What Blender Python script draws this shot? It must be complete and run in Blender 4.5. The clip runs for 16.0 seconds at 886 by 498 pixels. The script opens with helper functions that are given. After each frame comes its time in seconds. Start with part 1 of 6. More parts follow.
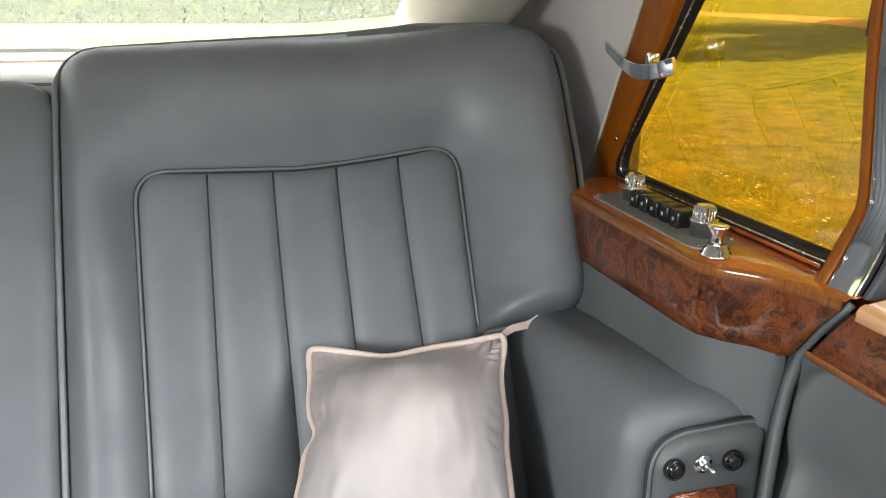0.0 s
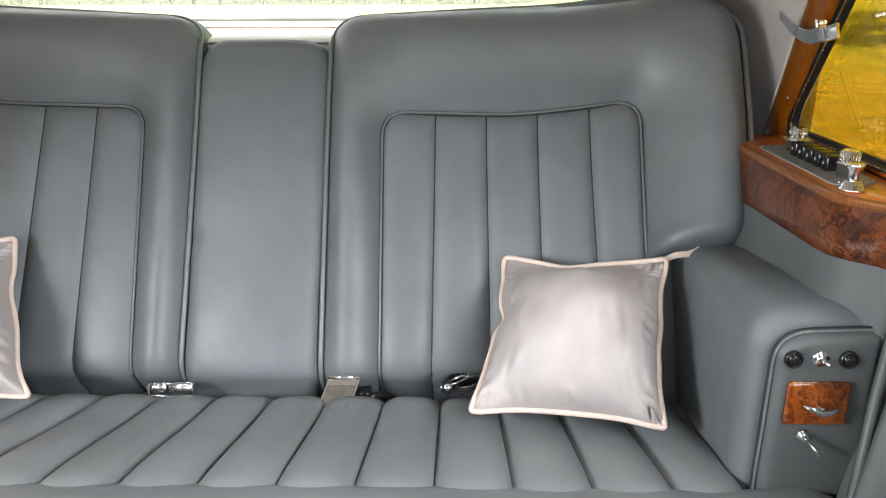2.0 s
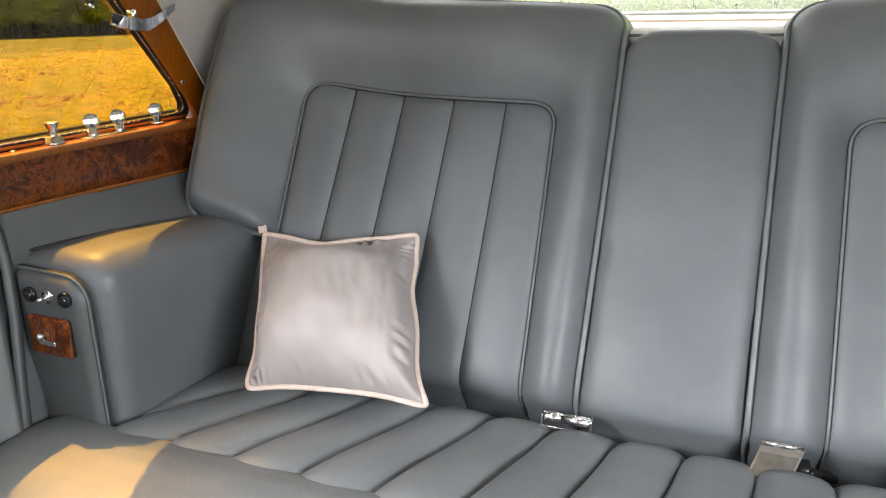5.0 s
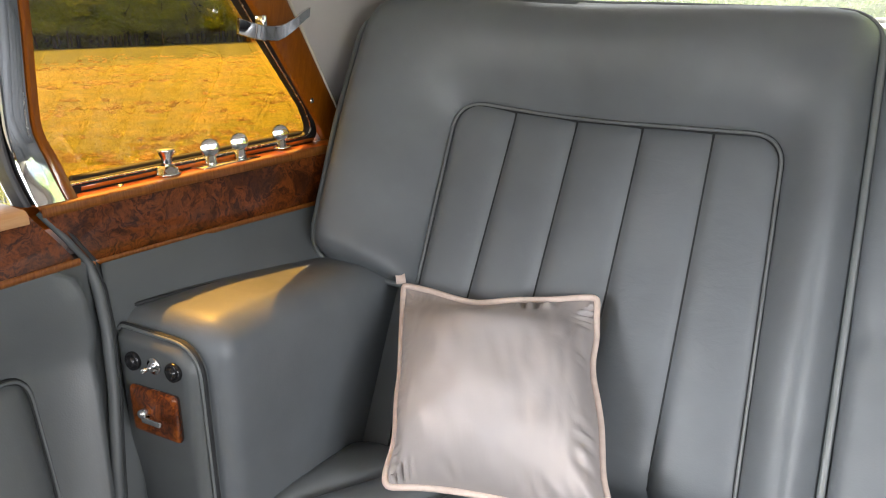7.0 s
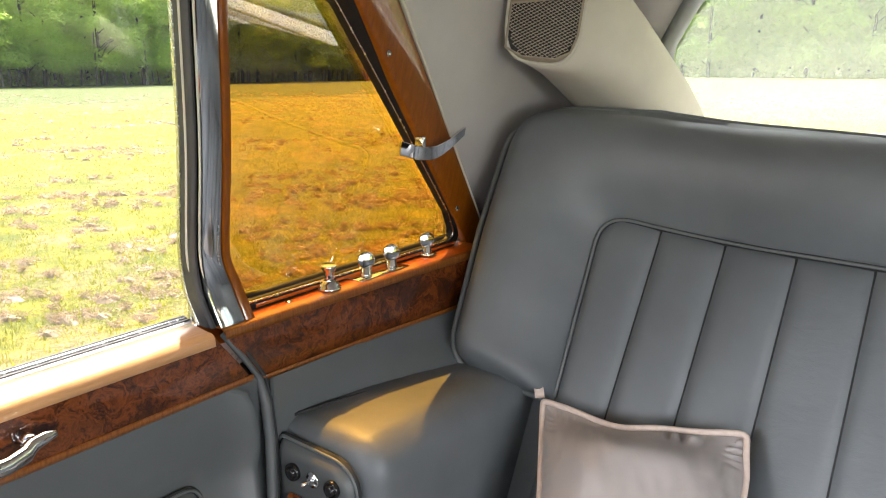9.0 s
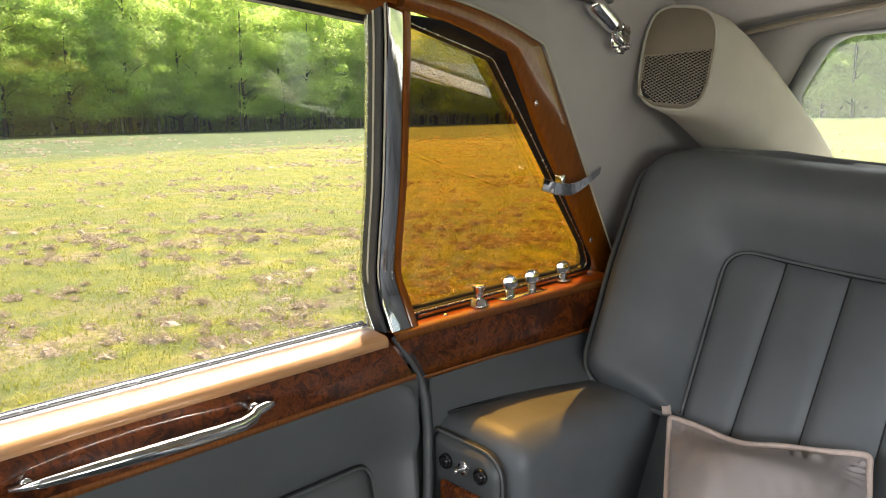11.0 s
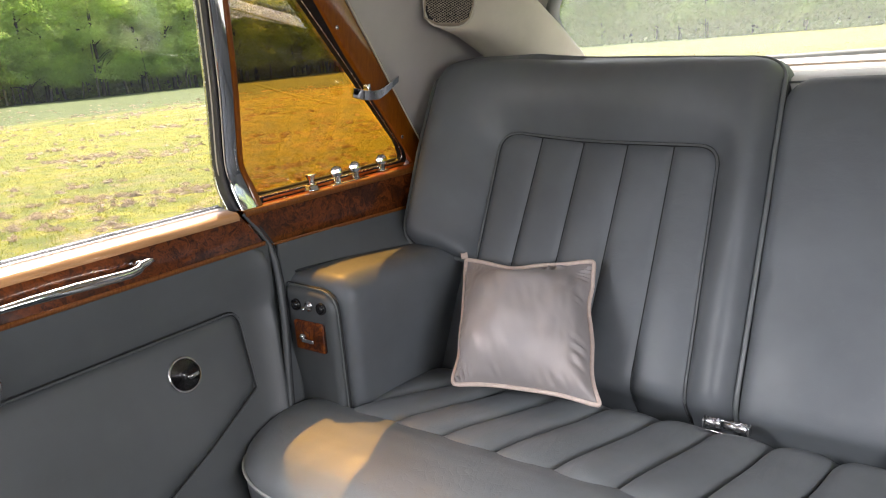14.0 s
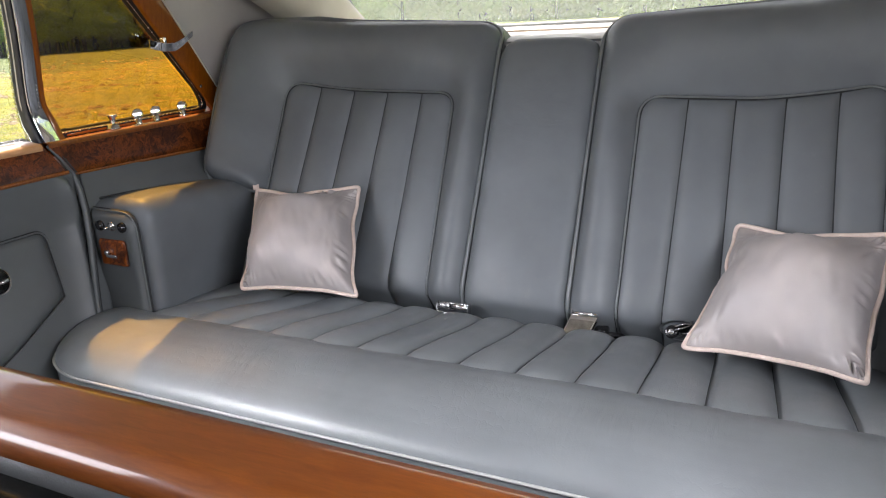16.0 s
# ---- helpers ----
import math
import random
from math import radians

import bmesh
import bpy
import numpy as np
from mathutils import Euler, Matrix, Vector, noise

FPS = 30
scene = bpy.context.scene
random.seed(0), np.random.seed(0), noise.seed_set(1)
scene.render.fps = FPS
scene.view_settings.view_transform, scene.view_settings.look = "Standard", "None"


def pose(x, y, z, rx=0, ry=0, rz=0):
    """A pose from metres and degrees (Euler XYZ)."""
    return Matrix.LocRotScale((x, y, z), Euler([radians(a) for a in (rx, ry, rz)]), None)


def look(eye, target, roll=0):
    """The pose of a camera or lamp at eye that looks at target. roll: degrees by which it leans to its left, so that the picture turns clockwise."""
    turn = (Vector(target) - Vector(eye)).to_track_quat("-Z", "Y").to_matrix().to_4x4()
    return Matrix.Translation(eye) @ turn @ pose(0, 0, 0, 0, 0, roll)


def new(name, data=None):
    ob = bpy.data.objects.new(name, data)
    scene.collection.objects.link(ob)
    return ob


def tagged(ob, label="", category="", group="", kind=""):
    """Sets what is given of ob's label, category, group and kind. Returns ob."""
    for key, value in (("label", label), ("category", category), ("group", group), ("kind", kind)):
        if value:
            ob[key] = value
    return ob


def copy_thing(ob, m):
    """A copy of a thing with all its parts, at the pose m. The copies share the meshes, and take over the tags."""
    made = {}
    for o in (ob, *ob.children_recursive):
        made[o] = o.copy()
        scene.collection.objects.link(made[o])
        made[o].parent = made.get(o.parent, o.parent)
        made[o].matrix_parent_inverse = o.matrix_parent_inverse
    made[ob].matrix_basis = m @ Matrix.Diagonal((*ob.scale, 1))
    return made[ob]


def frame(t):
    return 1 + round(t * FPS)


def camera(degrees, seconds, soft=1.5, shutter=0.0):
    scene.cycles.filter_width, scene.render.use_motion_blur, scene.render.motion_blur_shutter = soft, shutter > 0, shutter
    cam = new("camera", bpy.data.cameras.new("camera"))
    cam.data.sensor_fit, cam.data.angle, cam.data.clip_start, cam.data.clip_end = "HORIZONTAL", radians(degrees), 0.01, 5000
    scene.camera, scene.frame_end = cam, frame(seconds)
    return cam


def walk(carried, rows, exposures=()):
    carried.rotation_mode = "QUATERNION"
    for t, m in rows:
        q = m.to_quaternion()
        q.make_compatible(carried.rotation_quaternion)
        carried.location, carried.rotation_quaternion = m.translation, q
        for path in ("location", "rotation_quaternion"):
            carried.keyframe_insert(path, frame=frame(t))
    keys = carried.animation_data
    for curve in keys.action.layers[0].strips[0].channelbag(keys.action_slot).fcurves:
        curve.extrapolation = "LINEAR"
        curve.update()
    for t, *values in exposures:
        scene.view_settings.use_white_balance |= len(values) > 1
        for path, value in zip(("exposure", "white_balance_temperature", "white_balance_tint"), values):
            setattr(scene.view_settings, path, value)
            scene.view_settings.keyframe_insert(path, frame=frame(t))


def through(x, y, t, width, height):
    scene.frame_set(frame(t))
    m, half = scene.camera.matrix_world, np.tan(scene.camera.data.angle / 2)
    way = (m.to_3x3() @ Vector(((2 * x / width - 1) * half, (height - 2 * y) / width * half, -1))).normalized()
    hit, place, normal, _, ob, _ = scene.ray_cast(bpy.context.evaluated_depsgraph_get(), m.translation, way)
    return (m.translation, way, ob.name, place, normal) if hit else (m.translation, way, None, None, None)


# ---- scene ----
cam = camera(62.1, 16.0, soft=1.1)
PATH = [
    (0, (0.301, -0.854, 0.963), (0.775, 0.991, 0.356), 0.2),
    (0.5, (0.288, -0.926, 0.959), (0.583, 0.951, 0.335), 0.4),
    (1, (0.283, -0.98, 0.947), (0.455, 0.909, 0.312), 0.7),
    (1.5, (0.288, -1.022, 0.949), (0.355, 0.871, 0.307), 0.4),
    (2, (0.278, -1.055, 0.955), (0.239, 0.835, 0.302), -0.1),
    (2.5, (0.259, -1.059, 0.958), (0.107, 0.824, 0.301), -0.6),
    (3, (0.224, -1.039, 0.952), (-0.064, 0.832, 0.306), -1.2),
    (3.5, (0.192, -1.021, 0.954), (-0.237, 0.826, 0.319), -1.5),
    (4, (0.163, -1.007, 0.951), (-0.407, 0.807, 0.331), -1.6),
    (4.5, (0.127, -0.981, 0.928), (-0.558, 0.797, 0.32), -1.4),
    (4.7, (0.098, -0.971, 0.917), (-0.603, 0.801, 0.31), -1.1),
    (6.8, (-0.093, -0.834, 0.915), (-1.008, 0.846, 0.333), -1.1),
    (7, (-0.112, -0.819, 0.915), (-1.044, 0.853, 0.335), -0.8),
    (7.5, (-0.155, -0.812, 0.908), (-1.125, 0.838, 0.328), 0.4),
    (8, (-0.169, -0.825, 0.922), (-1.19, 0.801, 0.363), 1.1),
    (8.5, (-0.167, -0.839, 0.964), (-1.25, 0.757, 0.434), 0.9),
    (9, (-0.167, -0.848, 1.004), (-1.316, 0.718, 0.525), 0.1),
    (9.5, (-0.164, -0.858, 1.037), (-1.384, 0.673, 0.629), -0.5),
    (10, (-0.146, -0.886, 1.05), (-1.45, 0.588, 0.698), -0.6),
    (10.2, (-0.139, -0.902, 1.045), (-1.478, 0.546, 0.71), -0.5),
    (12.3, (-0.039, -0.998, 0.952), (-1.474, 0.313, 0.482), -1.5),
    (12.5, (-0.02, -1.003, 0.948), (-1.432, 0.328, 0.464), -2.1),
    (13, (0.037, -1.031, 0.957), (-1.304, 0.363, 0.449), -3.4),
    (13.5, (0.098, -1.069, 0.97), (-1.158, 0.399, 0.45), -4.4),
    (14, (0.148, -1.11, 0.972), (-1.023, 0.426, 0.452), -4.7),
    (14.5, (0.216, -1.159, 0.964), (-0.871, 0.437, 0.444), -4.3),
    (15, (0.297, -1.205, 0.949), (-0.71, 0.44, 0.418), -3.4),
    (15.5, (0.369, -1.236, 0.934), (-0.551, 0.453, 0.383), -2.1),
    (16, (0.414, -1.26, 0.94), (-0.435, 0.447, 0.338), -3.0),
]
walk(cam, [(t, look(eye, target, roll)) for t, eye, target, roll in PATH], [(0, 1.75, 6500, 10), (1.5, 1.85, 6500, 10), (7, 1.8, 6500, 12), (8.5, 1.8, 6500, 12), (9.5, 1.45, 6500, 11), (10.5, 1.15, 6500, 11), (12.5, 0.93, 6500, 13), (13.3, 1.1, 6450, 15), (14, 1.17, 6400, 16), (16, 1.25, 6300, 16)])

# ---------------------------------------------------------------- light
scene.view_settings.exposure = 1.8
SUN_FROM = Vector((-0.43, 0.36, 1.0)).normalized()
world = bpy.data.worlds.new("sky")
scene.world = world
world.use_nodes = True
wn = world.node_tree
wn.nodes.clear()
sky = wn.nodes.new("ShaderNodeTexSky")
sky.sky_type = "NISHITA"
sky.sun_disc = False
sky.sun_elevation = math.asin(SUN_FROM.z)
sky.sun_rotation = math.atan2(SUN_FROM.x, SUN_FROM.y)
sky.dust_density = 7.0
wbg = wn.nodes.new("ShaderNodeBackground")
wbg.inputs["Strength"].default_value = 0.15
wout = wn.nodes.new("ShaderNodeOutputWorld")
wn.links.new(sky.outputs[0], wbg.inputs[0])
wn.links.new(wbg.outputs[0], wout.inputs[0])
sun = new("sun", bpy.data.lights.new("sun", "SUN"))
sun.data.energy = 5.0
sun.data.angle = radians(0.6)
sun.data.color = (1.0, 0.94, 0.84)
sun.matrix_world = look(SUN_FROM * 20, (0, 0, 0))


def window_light(name, at, to, wide, high, watts, spread=120):
    """Added unseen lamp for daylight through an opening ahead of the rear compartment."""
    lamp = new(name, bpy.data.lights.new(name, "AREA"))
    lamp.data.shape, lamp.data.size, lamp.data.size_y = "RECTANGLE", wide, high
    lamp.data.energy = watts
    lamp.data.spread = radians(spread)
    lamp.data.color = (0.975, 0.985, 1.0)
    lamp.matrix_world = look(at, to)
    return lamp


window_light("windscreen_daylight", (0, -2.22, 1.02), (0, -0.4, 0.62), 1.15, 0.36, 2.7, 180)
window_light("front_window_daylight", (0.70, -1.55, 0.95), (-0.1, -0.7, 0.6), 0.55, 0.28, 0.3)
window_light("rear_door_daylight", (0.735, -0.98, 0.95), (0.05, -0.74, 0.28), 0.60, 0.28, 2.7, 110)
window_light("front_window_daylight", (-0.70, -1.60, 0.95), (0.3, -0.6, 0.40), 0.45, 0.28, 0.8)
window_light("rear_door_daylight", (-0.735, -1.14, 0.95), (0.10, -0.84, 0.25), 0.30, 0.28, 3.4, 110)



# ---------------------------------------------------------------- materials
def mat(name):
    m = bpy.data.materials.new(name)
    m.use_nodes = True
    nt = m.node_tree
    return m, nt, nt.nodes["Principled BSDF"]


def node(nt, kind, **kw):
    n = nt.nodes.new(kind)
    for k, v in kw.items():
        n.inputs[k.replace("_", " ")].default_value = v
    return n


def coords(nt, scale=(1, 1, 1)):
    tc = nt.nodes.new("ShaderNodeTexCoord")
    mp = nt.nodes.new("ShaderNodeMapping")
    mp.inputs["Scale"].default_value = scale
    nt.links.new(tc.outputs["Object"], mp.inputs["Vector"])
    return mp.outputs["Vector"]


def noise_tex(nt, vec, scale, detail=3.0, rough=0.55, dist=0.0):
    n = node(nt, "ShaderNodeTexNoise", Scale=scale, Detail=detail, Roughness=rough, Distortion=dist)
    nt.links.new(vec, n.inputs["Vector"])
    return n.outputs["Fac"]


def ramp(nt, fac, *stops):
    r = nt.nodes.new("ShaderNodeValToRGB")
    els = r.color_ramp.elements
    while len(els) < len(stops):
        els.new(0.5)
    for e, (p, c) in zip(els, stops):
        e.position, e.color = p, (*c, 1) if len(c) == 3 else c
    nt.links.new(fac, r.inputs["Fac"])
    return r.outputs["Color"]


def grey(v):
    return (v, v, v)


def maths(nt, op, a, b):
    n = nt.nodes.new("ShaderNodeMath")
    n.operation = op
    for i, v in enumerate((a, b)):
        if isinstance(v, (int, float)):
            n.inputs[i].default_value = v
        else:
            nt.links.new(v, n.inputs[i])
    return n.outputs[0]


def mixc(nt, fac, a, b, blend="MIX"):
    n = nt.nodes.new("ShaderNodeMix")
    n.data_type, n.blend_type = "RGBA", blend
    for k, v in ((0, fac), (6, a), (7, b)):
        if isinstance(v, (int, float)):
            n.inputs[k].default_value = v
        elif isinstance(v, tuple):
            n.inputs[k].default_value = (*v, 1)
        else:
            nt.links.new(v, n.inputs[k])
    return n.outputs[2]


def bump(nt, bsdf, height, strength=0.3, distance=0.002, after=None):
    b = node(nt, "ShaderNodeBump", Strength=strength, Distance=distance)
    nt.links.new(height, b.inputs["Height"])
    if after is not None:
        nt.links.new(after, b.inputs["Normal"])
    nt.links.new(b.outputs["Normal"], bsdf.inputs["Normal"])
    return b.outputs["Normal"]


def make_leather(name, base, rough=0.42, crease=0.07, shine=0.6, wrinkle=0.10, along=(46, 46, 15), cracks=0.0):
    m, nt, b = mat(name)
    v = coords(nt)
    big = noise_tex(nt, v, 7, 4)
    lo = tuple(c * 0.86 for c in base)
    hi = tuple(min(1, c * 1.12) for c in base)
    col = ramp(nt, big, (0.3, lo), (0.7, hi))
    scuff = noise_tex(nt, v, 55, 5, 0.7)
    col = mixc(nt, ramp(nt, scuff, (0.62, grey(0)), (0.78, grey(0.22))), col, tuple(min(1, c * 1.45) for c in base))
    nt.links.new(col, b.inputs["Base Color"])
    nt.links.new(ramp(nt, noise_tex(nt, v, 22, 4), (0.3, grey(rough - 0.07)), (0.72, grey(rough + 0.1))), b.inputs["Roughness"])
    grain = nt.nodes.new("ShaderNodeTexVoronoi")
    grain.inputs["Scale"].default_value = 620
    nt.links.new(v, grain.inputs["Vector"])
    n1 = bump(nt, b, grain.outputs["Distance"], 0.10, 0.0006)
    n2 = n1
    if wrinkle:
        # soft wrinkles in patches, where the hide has been stretched
        folds = noise_tex(nt, coords(nt, along), 1, 4, 0.6, 0.7)
        patch = ramp(nt, noise_tex(nt, v, 4.5, 3), (0.46, grey(0)), (0.62, grey(1)))
        n2 = bump(nt, b, mixc(nt, patch, (0.5, 0.5, 0.5), folds), wrinkle, 0.004, n1)
    n3 = bump(nt, b, noise_tex(nt, v, 14, 3), 0.22, 0.0035, n2)
    if cracks:
        # a net of fine cracks where the hide has been sat on
        net = nt.nodes.new("ShaderNodeTexVoronoi")
        net.feature = "DISTANCE_TO_EDGE"
        net.inputs["Scale"].default_value = 1.0
        warped = nt.nodes.new("ShaderNodeVectorMath")
        warped.operation = "ADD"
        drift = node(nt, "ShaderNodeTexNoise", Scale=30.0, Detail=3.0)
        nt.links.new(v, drift.inputs["Vector"])
        nt.links.new(coords(nt, (110, 60, 60)), warped.inputs[0])
        nt.links.new(drift.outputs["Color"], warped.inputs[1])
        nt.links.new(warped.outputs[0], net.inputs["Vector"])
        line = ramp(nt, net.outputs["Distance"], (0.0, grey(0)), (0.10, grey(1)))
        where = ramp(nt, noise_tex(nt, v, 6.5, 3), (0.47, grey(0)), (0.60, grey(1)))
        bump(nt, b, mixc(nt, where, (1.0, 1.0, 1.0), line), cracks, 0.0012, n3)
    b.inputs["Specular IOR Level"].default_value = shine
    return m


def make_burl(name, dark, mid, lit, scale=1.0, ring=1.0):
    """Burr walnut under a deep varnish: swirling figure with small eyes."""
    m, nt, b = mat(name)
    v = coords(nt)
    warp = node(nt, "ShaderNodeTexNoise", Scale=26.0 * scale, Detail=3.0, Roughness=0.55)
    nt.links.new(v, warp.inputs["Vector"])
    bent = nt.nodes.new("ShaderNodeVectorMath")
    bent.operation = "MULTIPLY_ADD"
    nt.links.new(warp.outputs["Color"], bent.inputs[0])
    bent.inputs[1].default_value = (0.055 / scale,) * 3
    nt.links.new(v, bent.inputs[2])
    w1 = noise_tex(nt, bent.outputs[0], 34 * scale, 6, 0.62, 0.8)
    w2 = noise_tex(nt, bent.outputs[0], 150 * scale, 6, 0.7, 1.2)
    bands = maths(nt, "FRACT", maths(nt, "MULTIPLY", w1, 4.5 * ring), 0)
    tri = maths(nt, "ABSOLUTE", maths(nt, "SUBTRACT", bands, 0.5), 0)
    fig = maths(nt, "ADD", maths(nt, "MULTIPLY", tri, 0.75), maths(nt, "MULTIPLY", w2, 0.8))
    col = ramp(nt, fig, (0.34, dark), (0.50, mid), (0.78, lit))
    # broad clouds of dark and honey-coloured wood, and small dark eyes
    cloud = noise_tex(nt, bent.outputs[0], 15 * scale, 3, 0.5, 0.6)
    col = mixc(nt, ramp(nt, cloud, (0.50, grey(0)), (0.64, grey(0.72))), col, dark)
    col = mixc(nt, ramp(nt, cloud, (0.34, grey(0.45)), (0.46, grey(0))), col, lit)
    eyes = nt.nodes.new("ShaderNodeTexVoronoi")
    eyes.inputs["Scale"].default_value = 75 * scale
    nt.links.new(bent.outputs[0], eyes.inputs["Vector"])
    col = mixc(nt, ramp(nt, eyes.outputs["Distance"], (0.10, grey(0.7)), (0.22, grey(0))), col, dark)
    nt.links.new(col, b.inputs["Base Color"])
    b.inputs["Roughness"].default_value = 0.35
    b.inputs["Specular IOR Level"].default_value = 0.15
    b.inputs["Coat Weight"].default_value = 1.0
    b.inputs["Coat Roughness"].default_value = 0.04
    return m


def make_wood(name, a, c, axis_scale, polish=0.05, ior=1.5, veil=0.0):
    """Straight-grained varnished veneer."""
    m, nt, b = mat(name)
    v = coords(nt, axis_scale)
    g = noise_tex(nt, v, 30, 6, 0.65, 0.6)
    col = ramp(nt, g, (0.3, a), (0.7, c))
    g2 = noise_tex(nt, v, 190, 3, 0.6)
    col = mixc(nt, ramp(nt, g2, (0.5, grey(0)), (0.75, grey(0.4))), col, a)
    nt.links.new(col, b.inputs["Base Color"])
    b.inputs["Roughness"].default_value = 0.3
    b.inputs["Specular IOR Level"].default_value = 0.2
    b.inputs["Coat Weight"].default_value = 1.0
    b.inputs["Coat Roughness"].default_value = polish
    b.inputs["Coat IOR"].default_value = ior
    b.inputs["Sheen Weight"].default_value = veil
    b.inputs["Sheen Roughness"].default_value = 0.35
    bump(nt, b, g, 0.05, 0.0005)
    return m


def make_plain(name, base, rough, metal=0.0, var=0.12, scale=30, bump_s=0.0, bump_scale=400, bump_d=0.0006):
    m, nt, b = mat(name)
    v = coords(nt)
    n = noise_tex(nt, v, scale, 4)
    nt.links.new(ramp(nt, n, (0.3, tuple(c * (1 - var) for c in base)), (0.7, tuple(min(1, c * (1 + var)) for c in base))), b.inputs["Base Color"])
    nt.links.new(ramp(nt, noise_tex(nt, v, scale * 2.7, 4), (0.3, grey(max(0.02, rough * 0.8))), (0.7, grey(min(1, rough * 1.2)))), b.inputs["Roughness"])
    b.inputs["Metallic"].default_value = metal
    if bump_s:
        bump(nt, b, noise_tex(nt, v, bump_scale, 3, 0.7), bump_s, bump_d)
    return m


def make_glass(name, tint, gloss=1.0, haze=0.0, film=0.0, haze_tone=(0.33, 0.35, 0.31)):
    m = bpy.data.materials.new(name)
    m.use_nodes = True
    nt = m.node_tree
    nt.nodes.clear()
    out = nt.nodes.new("ShaderNodeOutputMaterial")
    tr = nt.nodes.new("ShaderNodeBsdfTransparent")
    tr.inputs["Color"].default_value = (*tint, 1)
    gl = nt.nodes.new("ShaderNodeBsdfGlossy")
    gl.inputs["Roughness"].default_value = 0.01
    gl.inputs["Color"].default_value = (1, 1, 1, 1)
    lw = nt.nodes.new("ShaderNodeLayerWeight")
    lw.inputs["Blend"].default_value = 0.5
    shine = maths(nt, "ADD", maths(nt, "MULTIPLY", maths(nt, "POWER", lw.outputs["Facing"], 4.5), 0.9), 0.045 + film)
    mx = nt.nodes.new("ShaderNodeMixShader")
    nt.links.new(maths(nt, "MULTIPLY", shine, gloss), mx.inputs[0])
    nt.links.new(tr.outputs[0], mx.inputs[1])
    nt.links.new(gl.outputs[0], mx.inputs[2])
    last = mx
    if haze:
        # a translucent layer that scatters daylight and pales the view
        veil = nt.nodes.new("ShaderNodeBsdfTranslucent")
        veil.inputs["Color"].default_value = (*haze_tone, 1)
        last = nt.nodes.new("ShaderNodeMixShader")
        last.inputs[0].default_value = haze
        nt.links.new(mx.outputs[0], last.inputs[1])
        nt.links.new(veil.outputs[0], last.inputs[2])
    nt.links.new(last.outputs[0], out.inputs["Surface"])
    return m


def make_satin(name):
    """Duchess satin: smooth, with a soft metallic sheen that runs along the weave."""
    m, nt, b = mat(name)
    v = coords(nt)
    n = noise_tex(nt, v, 9, 3)
    nt.links.new(ramp(nt, n, (0.3, (0.355, 0.333, 0.330)), (0.7, (0.428, 0.388, 0.368))), b.inputs["Base Color"])
    nt.links.new(ramp(nt, noise_tex(nt, v, 40, 3), (0.3, grey(0.58)), (0.7, grey(0.66))), b.inputs["Roughness"])
    b.inputs["Metallic"].default_value = 0.35
    b.inputs["Specular IOR Level"].default_value = 0.3
    b.inputs["Sheen Weight"].default_value = 0.1
    b.inputs["Sheen Roughness"].default_value = 0.4
    n1 = bump(nt, b, noise_tex(nt, coords(nt, (1400, 300, 1400)), 1, 2), 0.06, 0.0003)
    n2 = bump(nt, b, noise_tex(nt, coords(nt, (26, 26, 9)), 1, 3, 0.5, 0.8), 0.22, 0.004, n1)
    bump(nt, b, noise_tex(nt, coords(nt, (90, 90, 40)), 1, 3, 0.6, 0.6), 0.05, 0.002, n2)
    return m


